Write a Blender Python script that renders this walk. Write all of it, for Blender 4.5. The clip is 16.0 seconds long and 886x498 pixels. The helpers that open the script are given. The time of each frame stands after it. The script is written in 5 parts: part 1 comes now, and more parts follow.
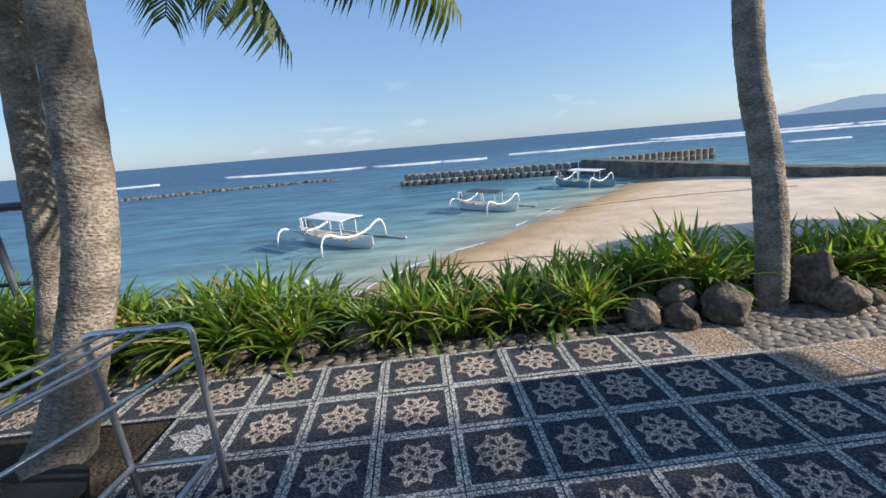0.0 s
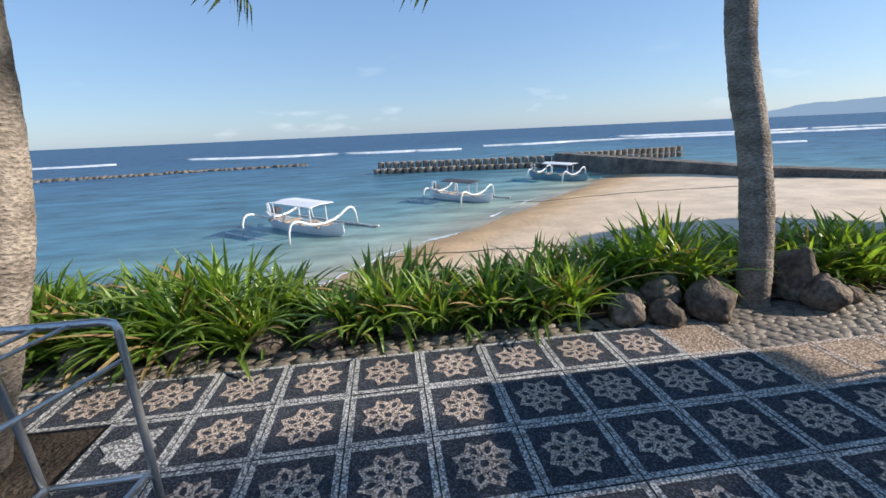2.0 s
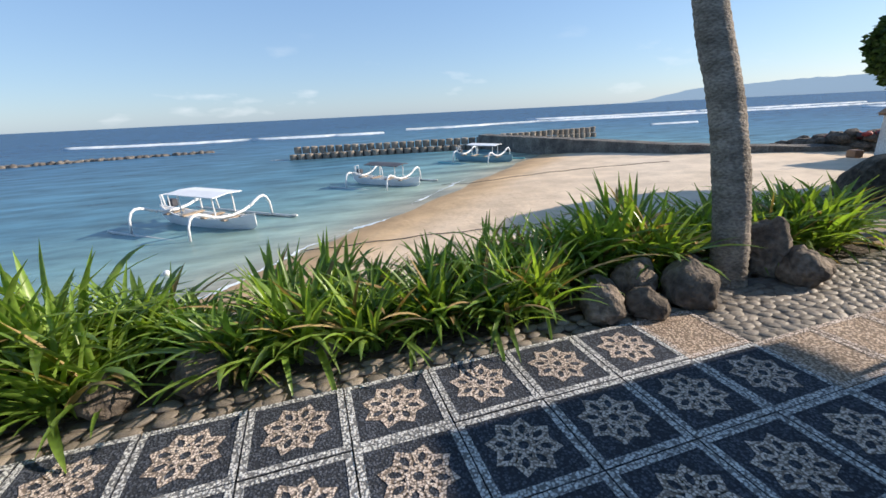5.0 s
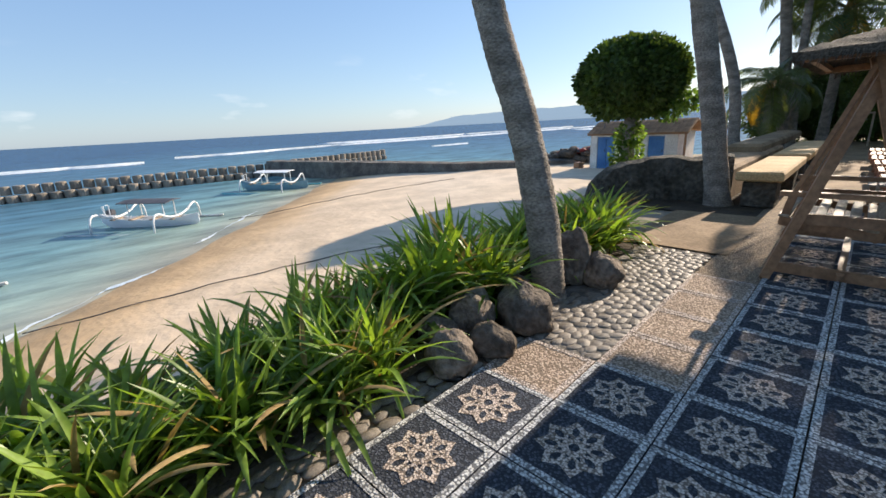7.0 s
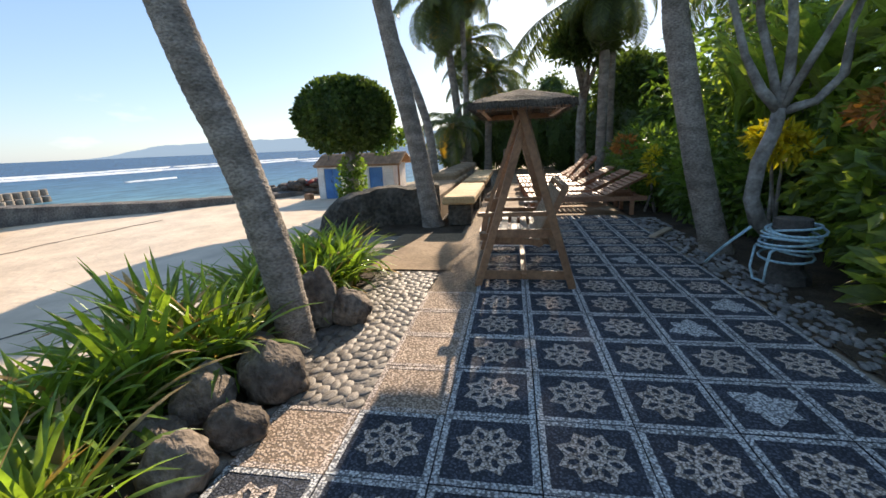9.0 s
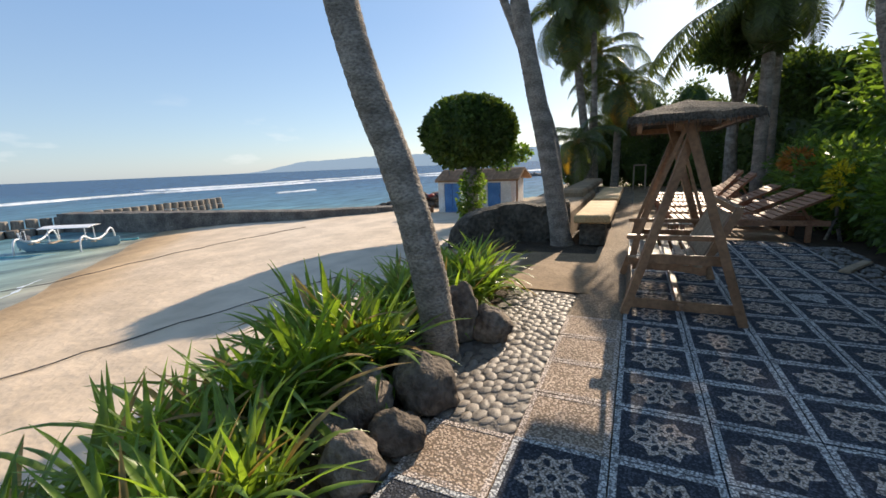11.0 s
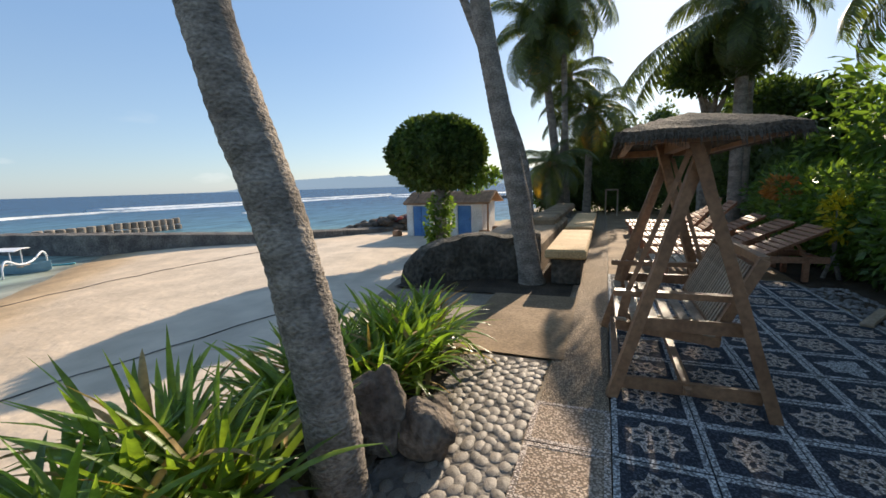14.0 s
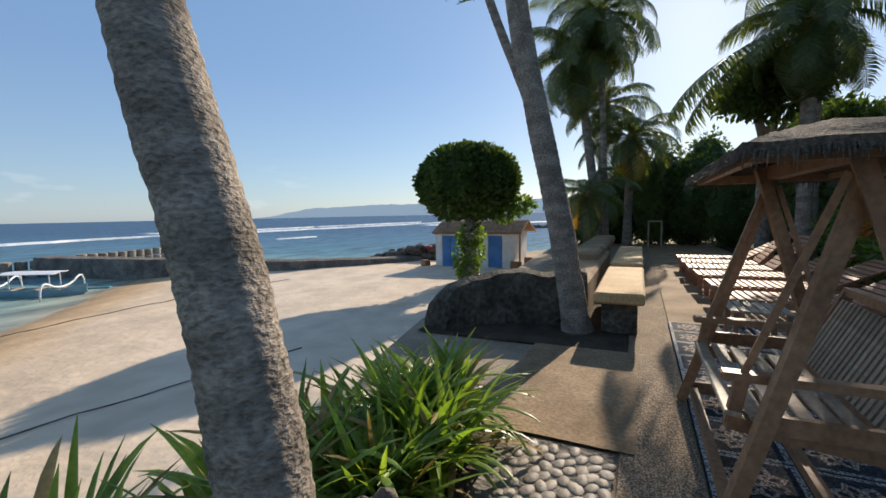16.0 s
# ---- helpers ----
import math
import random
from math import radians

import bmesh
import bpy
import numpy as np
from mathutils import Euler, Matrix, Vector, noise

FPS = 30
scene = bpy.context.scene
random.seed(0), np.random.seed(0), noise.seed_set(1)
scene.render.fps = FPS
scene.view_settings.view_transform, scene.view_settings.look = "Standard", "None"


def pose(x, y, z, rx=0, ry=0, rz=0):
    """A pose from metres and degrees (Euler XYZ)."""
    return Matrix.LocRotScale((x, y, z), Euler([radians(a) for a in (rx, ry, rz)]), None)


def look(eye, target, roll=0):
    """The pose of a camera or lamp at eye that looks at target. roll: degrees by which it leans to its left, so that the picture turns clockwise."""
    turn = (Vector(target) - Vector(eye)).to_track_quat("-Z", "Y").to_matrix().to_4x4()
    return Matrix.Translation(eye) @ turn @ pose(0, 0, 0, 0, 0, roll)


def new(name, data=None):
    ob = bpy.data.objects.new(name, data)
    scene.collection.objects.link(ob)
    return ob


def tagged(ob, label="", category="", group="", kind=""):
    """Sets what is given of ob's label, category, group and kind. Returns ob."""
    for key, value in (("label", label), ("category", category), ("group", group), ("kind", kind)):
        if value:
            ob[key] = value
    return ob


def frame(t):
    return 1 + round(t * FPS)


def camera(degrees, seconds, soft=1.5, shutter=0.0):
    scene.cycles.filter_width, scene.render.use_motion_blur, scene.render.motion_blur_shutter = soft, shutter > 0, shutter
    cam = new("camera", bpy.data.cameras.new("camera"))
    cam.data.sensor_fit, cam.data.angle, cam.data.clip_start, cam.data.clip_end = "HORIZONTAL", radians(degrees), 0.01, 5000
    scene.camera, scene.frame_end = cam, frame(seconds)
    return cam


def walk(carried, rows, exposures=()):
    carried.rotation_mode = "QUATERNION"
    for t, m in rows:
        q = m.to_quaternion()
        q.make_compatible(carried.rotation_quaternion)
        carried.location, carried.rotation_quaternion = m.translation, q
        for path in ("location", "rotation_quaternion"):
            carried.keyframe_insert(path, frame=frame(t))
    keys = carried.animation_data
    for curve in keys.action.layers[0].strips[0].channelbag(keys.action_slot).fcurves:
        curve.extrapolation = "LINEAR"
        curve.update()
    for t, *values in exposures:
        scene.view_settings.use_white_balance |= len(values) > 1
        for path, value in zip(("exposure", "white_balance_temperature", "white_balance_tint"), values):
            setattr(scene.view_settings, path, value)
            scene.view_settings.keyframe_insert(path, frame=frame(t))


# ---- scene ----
cam = camera(93.4, 16.0, 1.6)
PATH = [
    (0, (1.165, -2.781, 1.507), (1.273, -0.844, 1.019), -4.8),
    (0.5, (1.241, -2.726, 1.497), (1.46, -0.802, 0.999), -4.9),
    (1, (1.27, -2.676, 1.482), (1.533, -0.756, 0.988), -4.5),
    (1.5, (1.181, -2.604, 1.467), (1.438, -0.687, 0.959), -3.5),
    (2, (1.142, -2.545, 1.438), (1.379, -0.634, 0.897), -2.6),
    (2.5, (1.2, -2.447, 1.409), (1.439, -0.553, 0.813), -1.7),
    (3, (1.201, -2.349, 1.368), (1.492, -0.48, 0.719), -1.2),
    (3.5, (1.168, -2.232, 1.346), (1.537, -0.386, 0.672), -1.7),
    (3.7, (1.187, -2.185, 1.332), (1.583, -0.341, 0.666), -2.2),
    (5.8, (1.25, -1.534, 1.233), (1.955, 0.238, 0.629), -3.2),
    (6, (1.234, -1.478, 1.235), (1.991, 0.274, 0.638), -3.5),
    (6.5, (1.306, -1.335, 1.211), (2.314, 0.292, 0.629), -3.1),
    (7, (1.477, -1.247, 1.229), (2.821, 0.123, 0.663), -3.1),
    (7.5, (1.569, -1.203, 1.241), (3.224, -0.223, 0.692), -3.2),
    (8, (1.596, -1.144, 1.24), (3.433, -0.566, 0.699), -3.1),
    (8.5, (1.637, -1.163, 1.247), (3.536, -0.832, 0.716), -2.2),
    (9, (1.667, -1.153, 1.249), (3.579, -0.823, 0.764), -2.4),
    (9.5, (1.618, -1.07, 1.264), (3.502, -0.569, 0.819), -3.1),
    (10, (1.585, -0.972, 1.26), (3.399, -0.256, 0.818), -2.7),
    (10.2, (1.59, -0.962, 1.25), (3.373, -0.165, 0.816), -2.6),
    (12.3, (1.894, -0.775, 1.327), (3.693, 0.027, 0.979), -2.0),
    (12.5, (1.954, -0.801, 1.328), (3.763, -0.021, 0.983), -2.1),
    (13, (2.164, -0.84, 1.306), (3.996, -0.11, 0.969), -2.3),
    (13.5, (2.433, -0.774, 1.306), (4.272, -0.06, 0.98), -2.0),
    (14, (2.654, -0.78, 1.312), (4.496, -0.061, 1.009), -1.8),
    (14.5, (2.853, -0.711, 1.314), (4.689, 0.037, 1.057), -1.2),
    (15, (3.015, -0.58, 1.335), (4.842, 0.206, 1.124), -0.9),
    (15.5, (3.173, -0.528, 1.339), (4.989, 0.293, 1.16), -0.8),
    (16, (3.291, -0.518, 1.331), (5.094, 0.332, 1.166), -1.2),
]
walk(cam, [(t, look(eye, target, roll)) for t, eye, target, roll in PATH], [(0, 0.55, 6350, 10), (3.5, 0.6, 6450, 10), (6.0, 0.68, 6700, 10), (7.5, 0.8, 7000, 11), (9.0, 0.98, 7300, 12), (10.2, 0.8, 7200, 12), (12.3, 0.62, 7200, 10), (14.0, 0.62, 7150, 10), (16.0, 0.42, 6900, 10)])

# ---- light ----
SUN_AZ, SUN_EL = radians(-6.0), radians(24.0)
SUN_WAY = Vector((math.cos(SUN_EL) * math.cos(SUN_AZ), math.cos(SUN_EL) * math.sin(SUN_AZ), math.sin(SUN_EL)))
world = bpy.data.worlds.new("world")
scene.world = world
world.use_nodes = True
wn, wl = world.node_tree.nodes, world.node_tree.links
sky = wn.new("ShaderNodeTexSky")
sky.sky_type, sky.sun_disc = "NISHITA", False
sky.sun_elevation, sky.sun_rotation = SUN_EL, radians(90) - SUN_AZ
sky.air_density, sky.dust_density, sky.ozone_density = 1.0, 0.45, 4.0
# a few small fair-weather clouds low over the horizon
w_geo = wn.new("ShaderNodeTexCoord")
w_sep = wn.new("ShaderNodeSeparateXYZ")
wl.new(w_geo.outputs["Generated"], w_sep.inputs[0])
w_map = wn.new("ShaderNodeMapping")
w_map.inputs["Scale"].default_value = (5.0, 5.0, 16.0)
wl.new(w_geo.outputs["Generated"], w_map.inputs[0])
w_noise = wn.new("ShaderNodeTexNoise")
w_noise.inputs["Scale"].default_value, w_noise.inputs["Detail"].default_value = 1.3, 7.0
wl.new(w_map.outputs[0], w_noise.inputs["Vector"])
w_thr = wn.new("ShaderNodeMapRange")
w_thr.inputs["From Min"].default_value, w_thr.inputs["From Max"].default_value = 0.62, 0.78
wl.new(w_noise.outputs["Fac"], w_thr.inputs["Value"])
w_low = wn.new("ShaderNodeMapRange")
w_low.inputs["From Min"].default_value, w_low.inputs["From Max"].default_value = 0.17, 0.05
wl.new(w_sep.outputs["Z"], w_low.inputs["Value"])
w_mul = wn.new("ShaderNodeMath")
w_mul.operation = "MULTIPLY"
wl.new(w_thr.outputs[0], w_mul.inputs[0])
wl.new(w_low.outputs[0], w_mul.inputs[1])
w_fac = wn.new("ShaderNodeMath")
w_fac.operation = "MULTIPLY"
w_fac.inputs[1].default_value = 0.55
wl.new(w_mul.outputs[0], w_fac.inputs[0])
w_mix = wn.new("ShaderNodeMix")
w_mix.data_type = "RGBA"
wl.new(w_fac.outputs[0], w_mix.inputs["Factor"])
# thin even tropical haze over the whole sky
w_haze = wn.new("ShaderNodeMix")
w_haze.data_type = "RGBA"
w_haze.inputs["Factor"].default_value = 0.66
wl.new(sky.outputs[0], w_haze.inputs["A"])
w_up = wn.new("ShaderNodeMapRange")
w_up.inputs["From Min"].default_value, w_up.inputs["From Max"].default_value = 0.0, 0.3
wl.new(w_sep.outputs["Z"], w_up.inputs["Value"])
w_grad = wn.new("ShaderNodeMix")
w_grad.data_type = "RGBA"
wl.new(w_up.outputs[0], w_grad.inputs["Factor"])
w_grad.inputs["A"].default_value, w_grad.inputs["B"].default_value = (1.75, 2.45, 3.35, 1), (1.1, 1.95, 3.45, 1)
wl.new(w_grad.outputs["Result"], w_haze.inputs["B"])
wl.new(w_haze.outputs["Result"], w_mix.inputs["A"])
w_mix.inputs["B"].default_value = (4.6, 4.9, 5.2, 1)
wl.new(w_mix.outputs["Result"], wn["Background"].inputs["Color"])
wn["Background"].inputs["Strength"].default_value = 0.14
sun = new("sun", bpy.data.lights.new("sun", "SUN"))
sun.data.energy, sun.data.angle, sun.data.color = 5.0, radians(0.6), (1.0, 0.88, 0.74)
sun.matrix_world = look(SUN_WAY * 60, (0, 0, 0))


# ---- materials ----
def nodes_of(m):
    return m.node_tree.nodes, m.node_tree.links


def mat(name, c1, c2, scale=3.0, fine=60.0, rough=0.75, bump=0.25, metal=0.0, vary=0.0, stretch=(1, 1, 1), translucent=0.0, contrast=0.25, spec=0.2, worldly=False, island=0.0, bump_size=0.01):
    """Two colours mixed by large stains, fine grain on top, relief from the grain."""
    m = bpy.data.materials.new(name)
    m.use_nodes = True
    n, l = nodes_of(m)
    b = n["Principled BSDF"]
    b.inputs["Roughness"].default_value, b.inputs["Metallic"].default_value = rough, metal
    b.inputs["Specular IOR Level"].default_value = spec
    if worldly:
        src = n.new("ShaderNodeNewGeometry").outputs["Position"]
    else:
        src = n.new("ShaderNodeTexCoord").outputs["Object"]
    mp = n.new("ShaderNodeMapping")
    mp.inputs["Scale"].default_value = stretch
    l.new(src, mp.inputs[0])
    big = n.new("ShaderNodeTexNoise")
    big.inputs["Scale"].default_value, big.inputs["Detail"].default_value = scale, 4
    l.new(mp.outputs[0], big.inputs["Vector"])
    ramp = n.new("ShaderNodeMapRange")
    ramp.inputs["From Min"].default_value, ramp.inputs["From Max"].default_value = 0.35, 0.65
    l.new(big.outputs["Fac"], ramp.inputs["Value"])
    mix = n.new("ShaderNodeMix")
    mix.data_type = "RGBA"
    mix.inputs["A"].default_value, mix.inputs["B"].default_value = (*c1, 1), (*c2, 1)
    l.new(ramp.outputs[0], mix.inputs["Factor"])
    grain = n.new("ShaderNodeTexNoise")
    grain.inputs["Scale"].default_value, grain.inputs["Detail"].default_value = fine, 3
    l.new(mp.outputs[0], grain.inputs["Vector"])
    gr = n.new("ShaderNodeMapRange")
    gr.inputs["From Min"].default_value, gr.inputs["From Max"].default_value = 0.3, 0.7
    gr.inputs["To Min"].default_value, gr.inputs["To Max"].default_value = 1 - contrast, 1 + contrast
    l.new(grain.outputs["Fac"], gr.inputs["Value"])
    value = gr.outputs[0]
    for amount, kind in ((vary, "ShaderNodeObjectInfo"), (island, "ShaderNodeNewGeometry")):
        if amount:
            oi = n.new(kind)
            mr = n.new("ShaderNodeMapRange")
            mr.inputs["To Min"].default_value, mr.inputs["To Max"].default_value = 1 - amount, 1 + amount
            l.new(oi.outputs["Random" if kind == "ShaderNodeObjectInfo" else "Random Per Island"], mr.inputs["Value"])
            mu = n.new("ShaderNodeMath")
            mu.operation = "MULTIPLY"
            l.new(value, mu.inputs[0])
            l.new(mr.outputs[0], mu.inputs[1])
            value = mu.outputs[0]
    vm = n.new("ShaderNodeVectorMath")
    vm.operation = "SCALE"
    l.new(mix.outputs["Result"], vm.inputs[0])
    l.new(value, vm.inputs["Scale"])
    l.new(vm.outputs[0], b.inputs["Base Color"])
    if bump:
        bp = n.new("ShaderNodeBump")
        bp.inputs["Strength"].default_value, bp.inputs["Distance"].default_value = bump, bump_size
        l.new(grain.outputs["Fac"], bp.inputs["Height"])
        l.new(bp.outputs[0], b.inputs["Normal"])
    if translucent:
        t = n.new("ShaderNodeBsdfTranslucent")
        tint = n.new("ShaderNodeMix")
        tint.data_type, tint.blend_type = "RGBA", "MULTIPLY"
        tint.inputs["Factor"].default_value = 1.0
        l.new(vm.outputs[0], tint.inputs["A"])
        tint.inputs["B"].default_value = (1.9, 1.8, 0.7, 1)
        l.new(tint.outputs["Result"], t.inputs["Color"])
        ms = n.new("ShaderNodeMixShader")
        ms.inputs[0].default_value = translucent
        l.new(b.outputs[0], ms.inputs[1])
        l.new(t.outputs[0], ms.inputs[2])
        l.new(ms.outputs[0], n["Material Output"].inputs["Surface"])
    return m


def pebble_mat(name, c1, c2, cell, joint, rough=0.6, bump=0.6):
    """Small set pebbles: cells with their own tone and a dark joint."""
    m = bpy.data.materials.new(name)
    m.use_nodes = True
    n, l = nodes_of(m)
    b = n["Principled BSDF"]
    b.inputs["Roughness"].default_value, b.inputs["Specular IOR Level"].default_value = 0.85, 0.12
    pos = n.new("ShaderNodeNewGeometry").outputs["Position"]
    vo = n.new("ShaderNodeTexVoronoi")
    vo.inputs["Scale"].default_value = 1 / cell
    l.new(pos, vo.inputs["Vector"])
    sep = n.new("ShaderNodeSeparateColor")
    l.new(vo.outputs["Color"], sep.inputs[0])
    mix = n.new("ShaderNodeMix")
    mix.data_type = "RGBA"
    mix.inputs["A"].default_value, mix.inputs["B"].default_value = (*c1, 1), (*c2, 1)
    l.new(sep.outputs[0], mix.inputs["Factor"])
    edge = n.new("ShaderNodeMapRange")
    edge.inputs["From Min"].default_value, edge.inputs["From Max"].default_value = 0.62, 0.38
    l.new(vo.outputs["Distance"], edge.inputs["Value"])
    stain = n.new("ShaderNodeTexNoise")
    stain.inputs["Scale"].default_value = 2.2
    l.new(pos, stain.inputs["Vector"])
    st = n.new("ShaderNodeMapRange")
    st.inputs["To Min"].default_value, st.inputs["To Max"].default_value = 0.7, 1.3
    l.new(stain.outputs["Fac"], st.inputs["Value"])
    mix2 = n.new("ShaderNodeMix")
    mix2.data_type = "RGBA"
    mix2.inputs["A"].default_value = (*joint, 1)
    l.new(edge.outputs[0], mix2.inputs["Factor"])
    l.new(mix.outputs["Result"], mix2.inputs["B"])
    vm = n.new("ShaderNodeVectorMath")
    vm.operation = "SCALE"
    l.new(mix2.outputs["Result"], vm.inputs[0])
    l.new(st.outputs[0], vm.inputs["Scale"])
    l.new(vm.outputs[0], b.inputs["Base Color"])
    bp = n.new("ShaderNodeBump")
    bp.inputs["Strength"].default_value, bp.inputs["Distance"].default_value = bump, cell * 0.4
    l.new(edge.outputs[0], bp.inputs["Height"])
    l.new(bp.outputs[0], b.inputs["Normal"])
    return m


def shore_value(n, l):
    """Metres inland of the waterline (negative at sea), with a wavering edge."""
    pos = n.new("ShaderNodeNewGeometry").outputs["Position"]
    dot = n.new("ShaderNodeVectorMath")
    dot.operation = "DOT_PRODUCT"
    dot.inputs[1].default_value = (0.7071, -0.7071, 0)
    l.new(pos, dot.inputs[0])
    wob = n.new("ShaderNodeTexNoise")
    wob.inputs["Scale"].default_value, wob.inputs["Detail"].default_value = 0.35, 4
    l.new(pos, wob.inputs["Vector"])
    add = n.new("ShaderNodeMath")
    add.operation = "MULTIPLY_ADD"
    add.inputs[1].default_value, add.inputs[2].default_value = 1.6, 4.3
    l.new(wob.outputs["Fac"], add.inputs[0])
    out = n.new("ShaderNodeMath")
    l.new(dot.outputs["Value"], out.inputs[0])
    l.new(add.outputs[0], out.inputs[1])
    far = n.new("ShaderNodeVectorMath")
    far.operation = "DOT_PRODUCT"
    far.inputs[1].default_value = (-0.928, -0.373, 0)
    l.new(pos, far.inputs[0])
    sea_side = n.new("ShaderNodeMath")
    sea_side.inputs[1].default_value = 28.2
    l.new(far.outputs["Value"], sea_side.inputs[0])
    least = n.new("ShaderNodeMath")
    least.operation = "MINIMUM"
    l.new(out.outputs[0], least.inputs[0])
    l.new(sea_side.outputs[0], least.inputs[1])
    return pos, least.outputs[0]


def ramp_of(n, l, value, lo, hi, stops):
    mr = n.new("ShaderNodeMapRange")
    mr.inputs["From Min"].default_value, mr.inputs["From Max"].default_value = lo, hi
    l.new(value, mr.inputs["Value"])
    r = n.new("ShaderNodeValToRGB")
    while len(r.color_ramp.elements) < len(stops):
        r.color_ramp.elements.new(0.5)
    for e, (p, c) in zip(r.color_ramp.elements, stops):
        e.position, e.color = (p - lo) / (hi - lo), (*c, 1)
    l.new(mr.outputs[0], r.inputs[0])
    return r.outputs[0]


def sand_material():
    m = bpy.data.materials.new("beach sand")
    m.use_nodes = True
    n, l = nodes_of(m)
    b = n["Principled BSDF"]
    pos, d = shore_value(n, l)
    col = ramp_of(n, l, d, -3, 7, [(-3, (0.30, 0.27, 0.17)), (-0.3, (0.36, 0.27, 0.17)), (0.5, (0.44, 0.30, 0.17)), (1.5, (0.60, 0.42, 0.25)), (2.6, (0.66, 0.51, 0.36)), (7, (0.64, 0.53, 0.41))])
    no = n.new("ShaderNodeTexNoise")
    no.inputs["Scale"].default_value, no.inputs["Detail"].default_value = 1.1, 8
    l.new(pos, no.inputs["Vector"])
    mr = n.new("ShaderNodeMapRange")
    mr.inputs["From Min"].default_value, mr.inputs["From Max"].default_value = 0.3, 0.7
    mr.inputs["To Min"].default_value, mr.inputs["To Max"].default_value = 0.82, 1.12
    l.new(no.outputs["Fac"], mr.inputs["Value"])
    vm = n.new("ShaderNodeVectorMath")
    vm.operation = "SCALE"
    l.new(col, vm.inputs[0])
    l.new(mr.outputs[0], vm.inputs["Scale"])
    l.new(vm.outputs[0], b.inputs["Base Color"])
    b.inputs["Roughness"].default_value, b.inputs["Specular IOR Level"].default_value = 0.9, 0.15
    feet = n.new("ShaderNodeTexNoise")
    feet.inputs["Scale"].default_value, feet.inputs["Detail"].default_value = 5.5, 6
    l.new(pos, feet.inputs["Vector"])
    bp = n.new("ShaderNodeBump")
    bp.inputs["Strength"].default_value, bp.inputs["Distance"].default_value = 0.5, 0.05
    l.new(feet.outputs["Fac"], bp.inputs["Height"])
    l.new(bp.outputs[0], b.inputs["Normal"])
    return m


def water_material():
    m = bpy.data.materials.new("sea water")
    m.use_nodes = True
    n, l = nodes_of(m)
    b = n["Principled BSDF"]
    pos, d = shore_value(n, l)
    col = ramp_of(n, l, d, -75, 0.5, [(-75, (0.024, 0.08, 0.165)), (-48, (0.034, 0.105, 0.19)), (-28, (0.05, 0.135, 0.215)), (-10, (0.07, 0.175, 0.235)), (-4.5, (0.145, 0.27, 0.275)), (-1.6, (0.27, 0.35, 0.285)), (0.2, (0.34, 0.30, 0.21))])
    mp = n.new("ShaderNodeMapping")
    mp.inputs["Scale"].default_value = (0.35, 1.0, 1.0)
    mp.inputs["Rotation"].default_value = (0, 0, radians(12))
    l.new(pos, mp.inputs[0])
    wave = n.new("ShaderNodeTexNoise")
    wave.inputs["Scale"].default_value, wave.inputs["Detail"].default_value = 0.9, 8
    wave.inputs["Roughness"].default_value = 0.62
    l.new(mp.outputs[0], wave.inputs["Vector"])
    mr = n.new("ShaderNodeMapRange")
    mr.inputs["From Min"].default_value, mr.inputs["From Max"].default_value = 0.3, 0.7
    mr.inputs["To Min"].default_value, mr.inputs["To Max"].default_value = 0.5, 1.5
    l.new(wave.outputs["Fac"], mr.inputs["Value"])
    vm = n.new("ShaderNodeVectorMath")
    vm.operation = "SCALE"
    l.new(col, vm.inputs[0])
    l.new(mr.outputs[0], vm.inputs["Scale"])
    l.new(vm.outputs[0], b.inputs["Base Color"])
    b.inputs["Roughness"].default_value, b.inputs["Specular IOR Level"].default_value = 0.9, 0.0
    gl = n.new("ShaderNodeBsdfGlossy")
    gl.inputs["Roughness"].default_value = 0.22
    ms = n.new("ShaderNodeMixShader")
    ms.inputs[0].default_value = 0.24
    l.new(b.outputs[0], ms.inputs[1])
    l.new(gl.outputs[0], ms.inputs[2])
    l.new(ms.outputs[0], n["Material Output"].inputs["Surface"])
    bp = n.new("ShaderNodeBump")
    bp.inputs["Strength"].default_value, bp.inputs["Distance"].default_value = 0.7, 0.16
    l.new(wave.outputs["Fac"], bp.inputs["Height"])
    l.new(bp.outputs[0], b.inputs["Normal"])
    l.new(bp.outputs[0], gl.inputs["Normal"])
    return m


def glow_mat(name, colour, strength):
    """For the far land only: colour and glow stand for kilometres of hazy air."""
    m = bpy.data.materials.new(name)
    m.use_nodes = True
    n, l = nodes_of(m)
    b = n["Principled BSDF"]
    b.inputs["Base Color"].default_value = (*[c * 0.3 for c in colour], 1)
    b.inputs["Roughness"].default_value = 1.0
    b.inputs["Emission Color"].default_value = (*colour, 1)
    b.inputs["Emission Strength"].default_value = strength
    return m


M_SAND, M_WATER = sand_material(), water_material()
M_FOAM = mat("sea foam", (0.74, 0.78, 0.80), (0.5, 0.58, 0.63), 0.6, 9, 0.8, 0.3, worldly=True, contrast=0.12)
M_DARK = pebble_mat("black pebble mosaic", (0.035, 0.039, 0.05), (0.115, 0.127, 0.155), 0.011, (0.036, 0.04, 0.048), rough=0.72)
M_PALE = pebble_mat("white pebble mosaic", (0.44, 0.44, 0.44), (0.74, 0.735, 0.71), 0.012, (0.16, 0.16, 0.16))
M_ROSE = pebble_mat("buff pebble mosaic", (0.52, 0.42, 0.36), (0.78, 0.67, 0.58), 0.011, (0.20, 0.16, 0.13))
M_BEIGE = pebble_mat("beige pebble mosaic", (0.36, 0.26, 0.19), (0.62, 0.49, 0.38), 0.013, (0.20, 0.15, 0.11))
